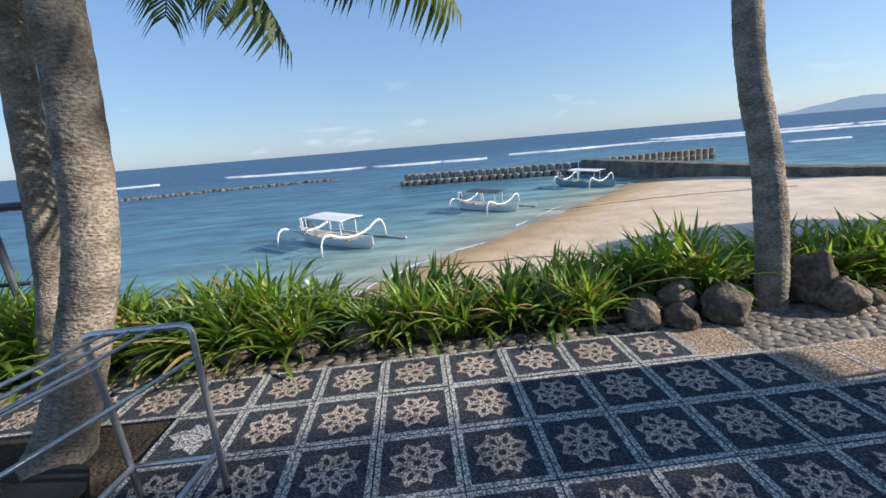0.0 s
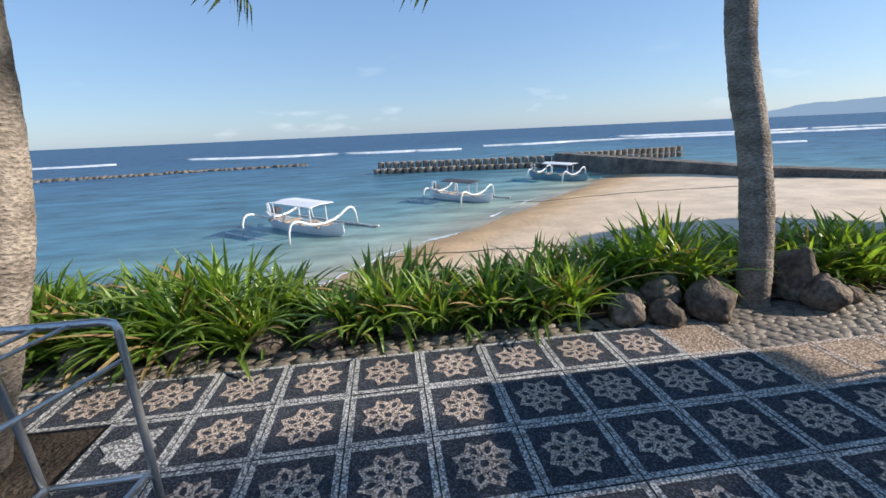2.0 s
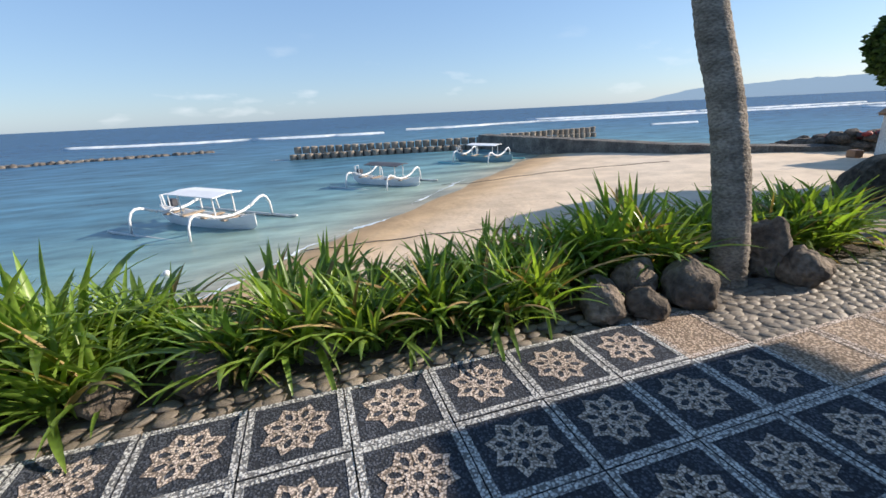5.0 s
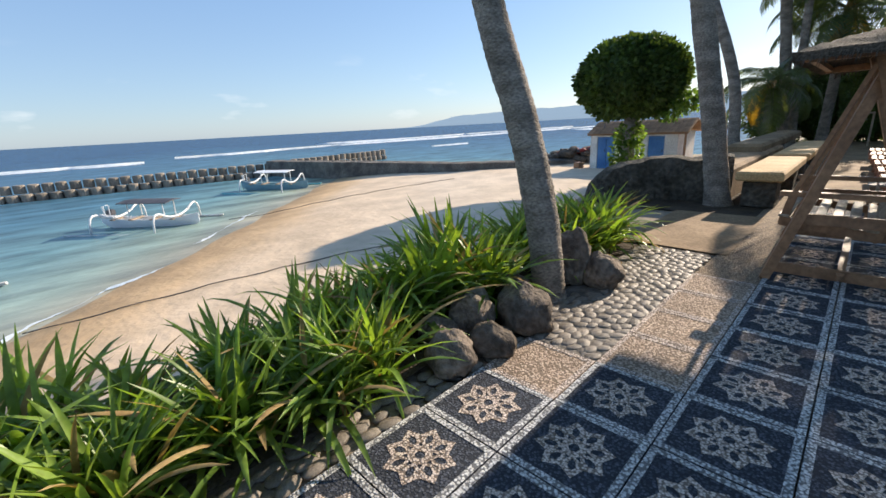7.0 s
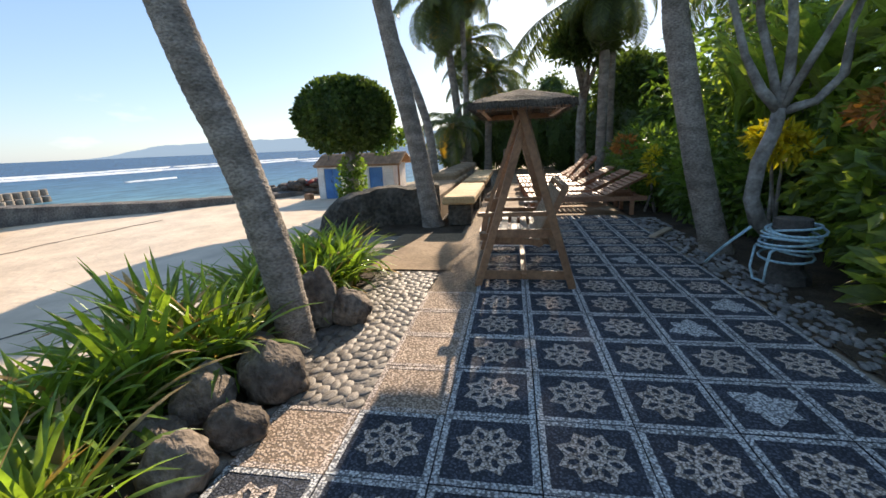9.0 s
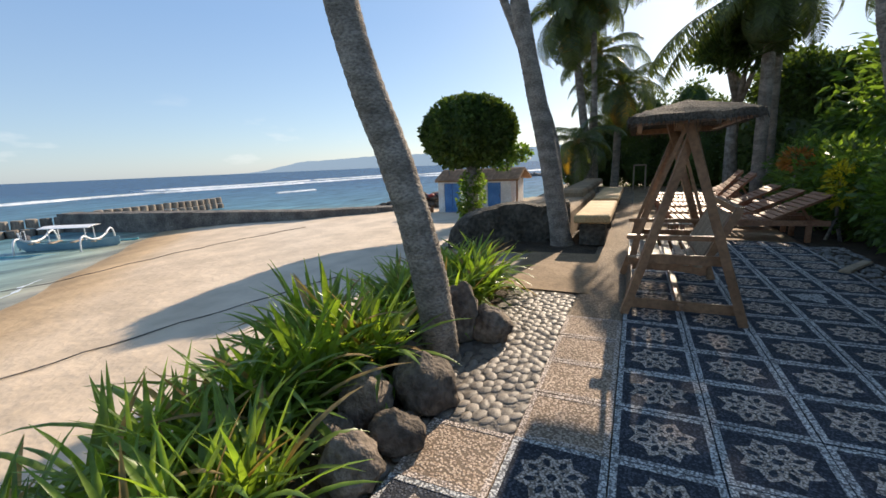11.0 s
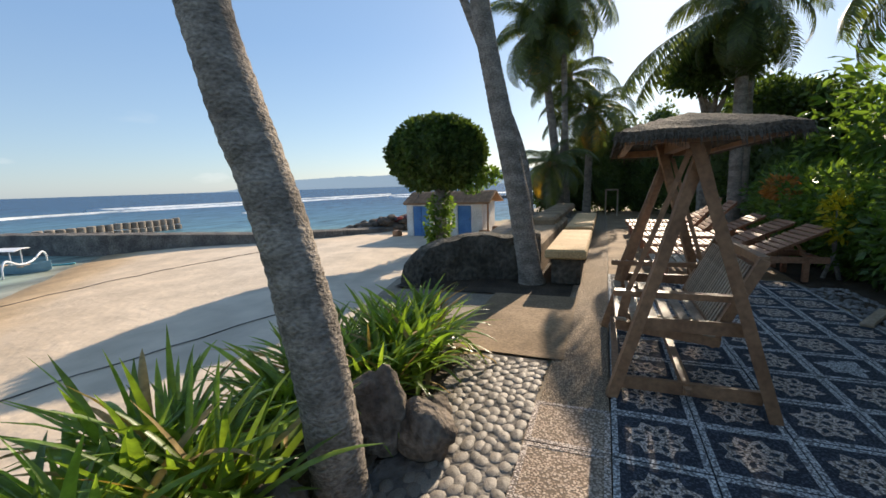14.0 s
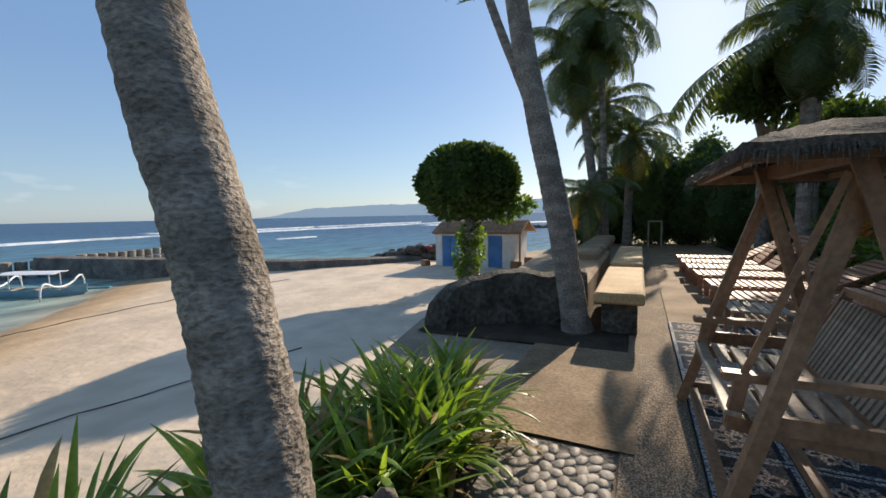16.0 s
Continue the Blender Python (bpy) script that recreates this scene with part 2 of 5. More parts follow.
M_MORTAR = mat("sandy mortar", (0.22, 0.18, 0.135), (0.33, 0.275, 0.21), 2.5, 70, 0.9, 0.4, worldly=True)
M_GRAVEL = pebble_mat("washed gravel concrete", (0.26, 0.18, 0.115), (0.52, 0.40, 0.275), 0.010, (0.13, 0.10, 0.075))
M_SLAB = mat("worn concrete slab", (0.205, 0.138, 0.08), (0.35, 0.245, 0.15), 2.0, 45, 0.88, 0.4, worldly=True)
M_PEBBLE = mat("grey river pebble", (0.145, 0.122, 0.098), (0.26, 0.222, 0.18), 8, 90, 0.6, 0.15, vary=0.3, spec=0.35)
M_PEBBLES = mat("grey river pebbles", (0.14, 0.14, 0.14), (0.24, 0.23, 0.22), 3, 60, 0.6, 0.15, island=0.35, spec=0.35, worldly=True)
M_ROCK = mat("brown volcanic rock", (0.08, 0.066, 0.055), (0.23, 0.185, 0.145), 4.5, 26, 0.9, 0.9, contrast=0.4, bump_size=0.03, vary=0.2)
# soil colour lowered to carry the shade under palms and beside the bench
M_SOIL = mat("garden soil darkened for shade", (0.05, 0.038, 0.028), (0.09, 0.068, 0.048), 4, 40, 0.95, 0.9, worldly=True, bump_size=0.03)
M_WALL = mat("dark mossy sea wall", (0.10, 0.09, 0.082), (0.20, 0.18, 0.155), 1.6, 14, 0.95, 1.0, worldly=True, contrast=0.4, bump_size=0.05)
# darker copy of the wall stone, with the low wall's shade in its colour
M_STONE_SHADE = mat("mossy rough stone darkened for shade", (0.055, 0.05, 0.04), (0.125, 0.11, 0.088), 2.2, 18, 0.95, 1.0, worldly=True, contrast=0.45, bump_size=0.05)
M_CONC = mat("weathered breakwater concrete", (0.20, 0.17, 0.14), (0.30, 0.26, 0.21), 1.0, 12, 0.9, 0.5, vary=0.2, contrast=0.3)
M_BENCH = mat("yellow sandstone", (0.47, 0.31, 0.15), (0.58, 0.40, 0.21), 3, 50, 0.8, 0.2)
M_WOOD = mat("brown varnished teak", (0.215, 0.11, 0.057), (0.325, 0.176, 0.093), 3, 30, 0.5, 0.2, stretch=(1, 1, 1), vary=0.15, spec=0.4)
M_SLAT = mat("weathered teak slat", (0.30, 0.22, 0.15), (0.42, 0.33, 0.24), 4, 40, 0.55, 0.2, vary=0.15, spec=0.4)
M_LOUNGE = mat("red-brown teak slat", (0.27, 0.13, 0.075), (0.38, 0.20, 0.12), 4, 40, 0.6, 0.15, vary=0.2, spec=0.25)
M_THATCH = mat("dark alang thatch", (0.06, 0.05, 0.04), (0.13, 0.105, 0.08), 4, 60, 0.95, 1.0, contrast=0.45, bump_size=0.02)
M_METAL = mat("brushed aluminium", (0.52, 0.53, 0.55), (0.62, 0.63, 0.65), 4, 60, 0.35, 0.05, metal=0.9, contrast=0.08)
M_RUBBER = mat("black rubber", (0.02, 0.02, 0.02), (0.03, 0.03, 0.03), 5, 60, 0.6, 0.1)
M_RAIL = mat("dark painted steel", (0.05, 0.06, 0.08), (0.08, 0.09, 0.11), 5, 60, 0.45, 0.1)
M_WHITE = mat("white boat paint", (0.78, 0.79, 0.80), (0.70, 0.71, 0.72), 2, 30, 0.4, 0.05, contrast=0.06)
M_TEAL = mat("faded teal boat paint", (0.16, 0.30, 0.36), (0.22, 0.36, 0.42), 2, 30, 0.45, 0.05, contrast=0.08)
M_BAMBOO = mat("grey bamboo pole", (0.55, 0.56, 0.55), (0.45, 0.46, 0.45), 3, 30, 0.55, 0.1)
M_TARP = mat("black canopy sheet", (0.05, 0.05, 0.06), (0.09, 0.09, 0.10), 2, 30, 0.6, 0.1)
M_TURQ = mat("turquoise float paint", (0.12, 0.42, 0.45), (0.18, 0.48, 0.50), 2, 30, 0.5, 0.05)
M_BLUE = mat("blue door paint", (0.06, 0.18, 0.42), (0.10, 0.25, 0.50), 2, 30, 0.6, 0.1)
M_LIME = mat("stained whitewash", (0.78, 0.78, 0.76), (0.6, 0.58, 0.55), 1.5, 20, 0.9, 0.2)
M_TILE = mat("weathered roof tiles", (0.18, 0.11, 0.07), (0.28, 0.18, 0.11), 2, 20, 0.9, 0.5, vary=0.25)
M_HOSE = mat("pale blue hose", (0.32, 0.50, 0.58), (0.40, 0.58, 0.64), 5, 40, 0.4, 0.05)
M_POT = mat("dark stone pedestal", (0.06, 0.055, 0.05), (0.11, 0.10, 0.09), 6, 40, 0.9, 0.6)
M_ROPE = mat("mooring rope", (0.12, 0.11, 0.10), (0.18, 0.16, 0.14), 6, 60, 0.9, 0.3)
M_RED = mat("red plastic crates and nets", (0.38, 0.06, 0.045), (0.22, 0.05, 0.05), 3, 30, 0.7, 0.3)
M_BARK = mat("grey palm bark", (0.17, 0.145, 0.12), (0.33, 0.285, 0.24), 4.5, 42, 0.95, 1.0, stretch=(1, 1, 1.8), contrast=0.42, bump_size=0.02)
M_BARK2 = mat("lichened frangipani bark", (0.16, 0.14, 0.12), (0.34, 0.32, 0.29), 7, 30, 0.9, 0.6)
M_LILY = mat("strap leaf green", (0.11, 0.195, 0.035), (0.21, 0.31, 0.06), 2.5, 25, 0.38, 0.05, translucent=0.38, island=0.35, spec=0.5, worldly=True)
M_DRYLEAF = mat("dry leaf", (0.30, 0.20, 0.09), (0.36, 0.27, 0.13), 3, 30, 0.8, 0.1, translucent=0.25, island=0.3, worldly=True)
M_FROND = mat("palm frond green", (0.065, 0.095, 0.032), (0.10, 0.135, 0.045), 1.5, 20, 0.42, 0.05, translucent=0.35, island=0.3, spec=0.5, worldly=True)
M_FRONDY = mat("dying palm frond", (0.42, 0.26, 0.05), (0.34, 0.22, 0.06), 1.5, 20, 0.5, 0.05, translucent=0.4, island=0.3, worldly=True)
M_LEAF = mat("shrub leaf green", (0.06, 0.12, 0.028), (0.12, 0.20, 0.045), 1.2, 20, 0.38, 0.05, translucent=0.45, island=0.4, spec=0.5, worldly=True)
M_LEAF2 = mat("bright garden leaf", (0.125, 0.20, 0.05), (0.22, 0.29, 0.075), 1.2, 20, 0.4, 0.05, translucent=0.5, island=0.45, spec=0.5, worldly=True)
M_LEAFY = mat("yellow croton leaf", (0.50, 0.42, 0.03), (0.40, 0.36, 0.04), 1.5, 20, 0.45, 0.05, translucent=0.35, island=0.3, worldly=True)
M_LEAFO = mat("orange croton leaf", (0.42, 0.14, 0.05), (0.30, 0.16, 0.04), 1.5, 20, 0.45, 0.05, translucent=0.3, island=0.35, worldly=True)
M_TREE = mat("dense tree leaf", (0.045, 0.08, 0.026), (0.075, 0.12, 0.035), 1.0, 20, 0.45, 0.05, translucent=0.3, island=0.4, worldly=True)
M_HILL = glow_mat("hills across the bay with painted haze", (0.33, 0.45, 0.58), 0.55)


# ---- mesh building ----
class Build:
    """Vertices and faces of one mesh."""

    def __init__(self):
        self.v, self.f, self.mi = [], [], []

    def add(self, vs, fs, m=0):
        k = len(self.v)
        self.v += [tuple(p) for p in vs]
        self.f += [tuple(i + k for i in q) for q in fs]
        self.mi += [m] * len(fs)
        return self

    def box(self, lo, hi, turn=None, bevel=0.0, m=0):
        (a, b, c), (d, e, f) = lo, hi
        s = min(bevel, (d - a) / 2.2, (e - b) / 2.2, (f - c) / 2.2)
        if s <= 0:
            vs = [(a, b, c), (d, b, c), (d, e, c), (a, e, c), (a, b, f), (d, b, f), (d, e, f), (a, e, f)]
            fs = [(3, 2, 1, 0), (4, 5, 6, 7), (0, 1, 5, 4), (1, 2, 6, 5), (2, 3, 7, 6), (3, 0, 4, 7)]
        else:
            ring = lambda z, t: [(a + t, b + t, z), (d - t, b + t, z), (d - t, e - t, z), (a + t, e - t, z)]
            vs = ring(c, s) + ring(c + s, 0) + ring(f - s, 0) + ring(f, s)
            fs = [(3, 2, 1, 0), (12, 13, 14, 15)]
            for k in range(3):
                for i in range(4):
                    j = (i + 1) % 4
                    fs.append((4 * k + i, 4 * k + j, 4 * k + 4 + j, 4 * k + 4 + i))
        if turn is not None:
            vs = [turn @ Vector(p) for p in vs]
        return self.add(vs, fs, m)

    def beam(self, p, q, w, h, bevel=0.006, up=(0, 0, 1)):
        """A squared timber from p to q."""
        p, q = Vector(p), Vector(q)
        z = (q - p).normalized()
        x = Vector(up).cross(z)
        x = x.normalized() if x.length > 1e-4 else Vector((1, 0, 0))
        y = z.cross(x)
        m = Matrix((x, y, z)).transposed().to_4x4()
        m.translation = p
        return self.box((-w / 2, -h / 2, 0), (w / 2, h / 2, (q - p).length), m, bevel)

    def tube(self, pts, radii, sides=10, caps=True, ring=None):
        pts = [Vector(p) for p in pts]
        if not hasattr(radii, "__len__"):
            radii = [radii] * len(pts)
        vs, fs = [], []
        side = None
        for i, p in enumerate(pts):
            d = (pts[min(i + 1, len(pts) - 1)] - pts[max(i - 1, 0)]).normalized()
            if side is None:
                side = d.orthogonal().normalized()
            side = (side - d * side.dot(d)).normalized()
            up = d.cross(side)
            for k in range(sides):
                a = 2 * math.pi * k / sides
                r = radii[i] * (ring(i, a) if ring else 1)
                vs.append(p + (side * math.cos(a) + up * math.sin(a)) * r)
        for i in range(len(pts) - 1):
            for k in range(sides):
                j = (k + 1) % sides
                fs.append((i * sides + k, i * sides + j, (i + 1) * sides + j, (i + 1) * sides + k))
        if caps:
            fs.append(tuple(reversed(range(sides))))
            fs.append(tuple(range((len(pts) - 1) * sides, len(pts) * sides)))
        return self.add(vs, fs)

    def blob(self, centre, radii, seed=0, rough=0.15, seg=14, rows=9, freq=2.0, flat=None):
        vs, fs = [], []
        for i in range(rows + 1):
            th = math.pi * i / rows
            for k in range(seg):
                a = 2 * math.pi * k / seg
                u = Vector((math.sin(th) * math.cos(a), math.sin(th) * math.sin(a), math.cos(th)))
                s = 1 + rough * noise.fractal(u * freq + Vector((seed * 7.3, seed * 3.1, 0)), 1.0, 2.0, 4)
                p = Vector((u.x * radii[0], u.y * radii[1], u.z * radii[2])) * s
                if flat is not None:
                    p.z = max(p.z, flat)
                vs.append(p + Vector(centre))
        for i in range(rows):
            for k in range(seg):
                j = (k + 1) % seg
                fs.append((i * seg + k, (i + 1) * seg + k, (i + 1) * seg + j, i * seg + j))
        return self.add(vs, fs)

    def mesh(self, name, mats, smooth=False):
        me = bpy.data.meshes.new(name)
        me.from_pydata(self.v, [], self.f)
        mats = mats if isinstance(mats, (list, tuple)) else [mats]
        for m in mats:
            me.materials.append(m)
        if len(mats) > 1:
            me.polygons.foreach_set("material_index", self.mi)
        if smooth:
            me.polygons.foreach_set("use_smooth", [True] * len(me.polygons))
        me.update()
        return me


def part(name, build, mats, parent, label="", smooth=False, at=None):
    """One mesh object under a thing or under a part."""
    me = build if isinstance(build, bpy.types.Mesh) else build.mesh(name, mats, smooth)
    ob = new(name, me)
    ob.parent = parent
    if at is not None:
        ob.matrix_basis = at
    if label:
        ob["label"] = label
    return ob


def thing(name, m, label, category, group="", kind=""):
    ob = new(name)
    ob.empty_display_size = 0.1
    ob.matrix_basis = m
    return tagged(ob, label, category, group, kind)


def solid(name, build, mats, label, category, group="", kind="", smooth=False, at=None):
    me = build if isinstance(build, bpy.types.Mesh) else build.mesh(name, mats, smooth)
    ob = new(name, me)
    if at is not None:
        ob.matrix_basis = at
    return tagged(ob, label, category, group, kind)


def grid_build(xs, ys, zfun):
    b = Build()
    w = len(xs)
    b.add([(x, y, zfun(x, y)) for y in ys for x in xs], [(j * w + i, j * w + i + 1, (j + 1) * w + i + 1, (j + 1) * w + i) for j in range(len(ys) - 1) for i in range(w - 1)])
    return b


# ---- sea, beach, far land ----
SEA, PITCH = -1.75, 0.42


def shore(x, y):
    return (x - y + 7.2) * 0.7071 + 0.35 * noise.noise(Vector((x * 0.35, y * 0.35, 0)))


WALL_LINE = [(15.2, 31.0, -0.65), (16.2, 24.3, -0.68), (19.1, 15.4, -0.85), (23.0, 11.6, -1.0), (26.0, 9.5, -1.0)]


def seawall_side(x, y):
    """Metres seaward of the long wall that closes the beach."""
    best = 1e9
    for (ax, ay, _), (bx, by, _) in zip(WALL_LINE, WALL_LINE[1:]):
        ux, uy = bx - ax, by - ay
        n = math.hypot(ux, uy)
        best = min(best, ((x - ax) * -uy + (y - ay) * ux) / n)
    return best


def beach_z(x, y):
    d = shore(x, y)
    z = SEA + (0.55 * (1 - math.exp(-d / 4.5)) if d > 0 else 0.11 * d)
    out = seawall_side(x, y)
    if out > 0:
        z -= min(1.0, out * 0.8)
    if d > 0.4:
        z += 0.03 * noise.noise(Vector((x * 1.3, y * 1.3, 4))) + 0.012 * noise.noise(Vector((x * 4, y * 4, 9)))
    return max(z, -3.5)


axis = lambda lo, hi, step: [lo + step * i for i in range(int(round((hi - lo) / step)) + 1)]
solid("ground", grid_build(axis(-20, 70, 0.45), axis(-14, 44, 0.45), beach_z), M_SAND, "pale golden beach sand sloping down to the water", "beach", kind="structure", smooth=True)
sea_far = Build()
sea_far.add([(-4800, -1200, SEA), (4800, -1200, SEA), (4800, 4800, SEA), (-4800, 4800, SEA)], [(0, 1, 2, 3)])
solid("water", sea_far, M_WATER, "blue-green sea, turquoise in the shallows", "sea", kind="structure")


def ribbon(name, line, width, seed, label, ragged=0.6, z=SEA + 0.012, group="", step=0.25, lift=0.0):
    """A strip of foam with a ragged outline along a line of points."""
    b, rows = Build(), []
    pts = [Vector((x, y, 0)) for x, y in line]
    total = sum((q - p).length for p, q in zip(pts, pts[1:]))
    s = 0.0
    for p, q in zip(pts, pts[1:]):
        n = max(1, int((q - p).length / step))
        for i in range(n):
            c = p.lerp(q, i / n)
            u = (q - p).normalized()
            side = Vector((-u.y, u.x, 0))
            c = c + side * width * 0.9 * noise.fractal(Vector(((c.x + c.y) / (width * 9), seed, 9)), 1.0, 2.0, 4)
            e = min(1.0, s / (0.08 * total), (total - s) / (0.08 * total))
            k = (c.x + c.y) / max(0.4, width * 2.5)
            gap = max(0.0, min(1.0, 0.6 + 2.6 * noise.noise(Vector((k * 0.22, seed * 3.3, 2)))))
            e *= gap
            w1 = width * max(0.02, e * (0.45 + ragged * noise.fractal(Vector((k, seed, 0)), 1.0, 2.0, 4)))
            w2 = width * max(0.02, e * (0.45 + ragged * noise.fractal(Vector((k, seed, 7)), 1.0, 2.0, 4)))
            rows.append((c - side * w1, c + side * w2 * 0.3, c + side * w2))
            s += (q - p).length / n
    for a, m, c in rows:
        b.v += [(a.x, a.y, z), (m.x, m.y, z + lift), (c.x, c.y, z)]
    b.f = [(3 * i + j, 3 * i + 3 + j, 3 * i + 4 + j, 3 * i + 1 + j) for i in range(len(rows) - 1) for j in (0, 1)]
    b.mi = [0] * len(b.f)
    return solid(name, b, M_FOAM, label, "surf", group, kind="stuff", smooth=True)


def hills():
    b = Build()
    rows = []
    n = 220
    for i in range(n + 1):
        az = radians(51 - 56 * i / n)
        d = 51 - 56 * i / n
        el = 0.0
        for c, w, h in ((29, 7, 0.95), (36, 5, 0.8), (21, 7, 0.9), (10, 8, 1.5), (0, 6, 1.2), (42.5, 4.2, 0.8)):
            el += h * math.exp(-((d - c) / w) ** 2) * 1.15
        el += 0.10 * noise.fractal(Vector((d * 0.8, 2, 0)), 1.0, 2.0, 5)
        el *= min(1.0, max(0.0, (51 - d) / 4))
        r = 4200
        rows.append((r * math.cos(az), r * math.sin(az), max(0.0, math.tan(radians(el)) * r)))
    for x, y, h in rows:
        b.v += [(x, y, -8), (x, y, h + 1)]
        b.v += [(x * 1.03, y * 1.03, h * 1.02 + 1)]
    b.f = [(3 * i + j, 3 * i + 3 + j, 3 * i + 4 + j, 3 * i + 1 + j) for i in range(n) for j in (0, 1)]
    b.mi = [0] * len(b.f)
    solid("backdrop", b, M_HILL, "hills across the bay, blue haze painted in as glow", "hills", kind="structure", smooth=True)


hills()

# surf on the outer reef, ripples on the shore
ribbon("surf", [(-37, 84), (-15, 76), (14.5, 70.5)], 1.4, 1, "long white breaker on the outer reef", group="breakers", lift=0.35)
ribbon("surf", [(20, 78), (40, 80), (55, 79), (84, 72), (150, 62)], 1.9, 2, "long white breaker on the outer reef", group="breakers", lift=0.35)
ribbon("surf", [(-70, 80), (-53, 77), (-45, 78)], 1.6, 3, "short white breaker on the outer reef", group="breakers", lift=0.3)
ribbon("surf", [(55, 96), (74, 88.5), (110, 84), (151, 79)], 2.0, 4, "long white breaker on the outer reef", group="breakers", lift=0.4)
ribbon("surf", [(106, 55), (138, 24), (150, 5)], 2.6, 5, "white breaker towards the hills", group="breakers", lift=0.35)
ribbon("surf", [(46, 45.5), (53, 44)], 0.6, 6, "short white breaker", group="breakers", lift=0.2)
ribbon("shore_foam", [(t, t + 7.25 + 0.3 * math.sin(t * 1.1)) for t in [-4 + 0.5 * i for i in range(16)]], 0.16, 8, "thin white foam line along the sand", z=SEA + 0.02, step=0.06)
ribbon("shore_foam", [(t, t + 7.9 + 0.25 * math.sin(t * 0.9 + 1)) for t in [4.5 + 0.5 * i for i in range(8)]], 0.13, 9, "thin white foam line along the sand", z=SEA + 0.02, step=0.06)
ribbon("shore_foam", [(-1.5, 34.2), (0.0, 33.6), (1.2, 32.7)], 0.3, 11, "foam washing round the breakwater's end", z=SEA + 0.02, step=0.08)


# low outer reef of dark stones
def reef():
    b = Build()
    rnd = random.Random(5)
    for i in range(240):
        u = i / 239
        x, y = -60 + 51.6 * u, 43.5 + 5.7 * u + 0.8 * math.sin(u * 9)
        b.blob((x + rnd.uniform(-.3, .3), y + rnd.uniform(-.3, .3), SEA + 0.02), (rnd.uniform(.3, .45), rnd.uniform(.3, .5), rnd.uniform(.14, .3)), i, 0.25, 7, 5)
    solid("reef", b, M_WALL, "low dark stone reef just above the water", "reef", kind="stuff", smooth=True)


reef()


# breakwater of concrete drums in two tiers
def drum_mesh():
    b = Build()
    b.tube([(0, 0, 0), (0, 0, 0.03), (0, 0, 0.46), (0, 0, 0.5)], [0.25, 0.28, 0.28, 0.24], 14)
    return b.mesh("drum", M_CONC)


DRUM = drum_mesh()


def breakwater(ax, ay, bx, by, n, label):
    th = thing("breakwater", pose(ax, ay, SEA), label, "breakwater", "drum breakwaters")
    ux, uy = (bx - ax) / n, (by - ay) / n
    rnd = random.Random(int(ax * 10))
    nx, ny = -uy / math.hypot(ux, uy), ux / math.hypot(ux, uy)
    for i in range(n):
        for off, z in ((0.0, -0.08), (0.42, 0.42)):
            part("concrete_drum", DRUM, None, th, at=pose(ux * (i + 0.5 * (z > 0)) + nx * off, uy * (i + 0.5 * (z > 0)) + ny * off, z + rnd.uniform(-.03, .03), rnd.uniform(-4, 4), rnd.uniform(-4, 4), rnd.uniform(0, 360)))
    core = Build()
    m = Matrix.Rotation(math.atan2(uy, ux), 4, "Z")
    core.box((0.1, 0.1, -0.6), (n * math.hypot(ux, uy) - 0.1, 0.8, 0.36), m, 0.05)
    part("rubble_core", core, M_WALL, th)


breakwater(0.3, 33.2, 15.2, 30.5, 24, "long breakwater of two tiers of weathered concrete drums")
breakwater(18.0, 33.0, 28.8, 34.0, 17, "breakwater of weathered concrete drums beyond the wall")


# long low wall that closes the beach
def sea_wall():
    b = Build()
    pts = []
    for (ax, ay, az), (bx, by, bz) in zip(WALL_LINE, WALL_LINE[1:]):
        for i in range(10):
            u = i / 10
            pts.append((ax + (bx - ax) * u, ay + (by - ay) * u, az + (bz - az) * u))
    pts.append(WALL_LINE[-1])
    for i, (x, y, z) in enumerate(pts):
        x1, y1, _ = pts[min(i + 1, len(pts) - 1)]
        x0, y0, _ = pts[max(i - 1, 0)]
        n = math.hypot(x1 - x0, y1 - y0)
        sx, sy = -(y1 - y0) / n, (x1 - x0) / n
        j = 0.05 * noise.noise(Vector((x * 2, y * 2, 0)))
        b.v += [(x - sx * .5, y - sy * .5, -2.6), (x - sx * .35, y - sy * .35, z + j), (x + sx * .55, y + sy * .55, z + j + 0.03), (x + sx * .8, y + sy * .8, -2.6)]
    for i in range(len(pts) - 1):
        for k in range(3):
            b.f.append((4 * i + k, 4 * i + k + 1, 4 * i + 5 + k, 4 * i + 4 + k))
    b.f += [(0, 1, 2, 3), tuple(4 * (len(pts) - 1) + k for k in (3, 2, 1, 0))]
    b.mi = [0] * len(b.f)
    solid("wall_sea", b, M_WALL, "long low dark stone wall between beach and sea", "sea wall", kind="structure")


sea_wall()
gr = Build()
for i in range(26):
    gr.blob((88 + .4 * math.sin(i * 2.3), 12 + i * .5, -1.75), (.9, .5, .62 + .14 * math.sin(i * 1.7)), i, .3, 9, 6)
solid("groyne", gr, M_WALL, "distant low dark stone groyne in the bay", "groyne", kind="stuff", smooth=True)

# ---- terrace ----
EDGE = [(-14, 1.15), (3.5, 1.15), (5.2, 1.2), (6.5, 1.75), (8.0, 2.05), (10.9, 2.05), (12, 2.1), (16, 2.4), (40, 3.0)]


def edge_y(x):
    for (a, p), (b, q) in zip(EDGE, EDGE[1:]):
        if a <= x <= b:
            return p + (q - p) * (x - a) / (b - a)
    return 1.15


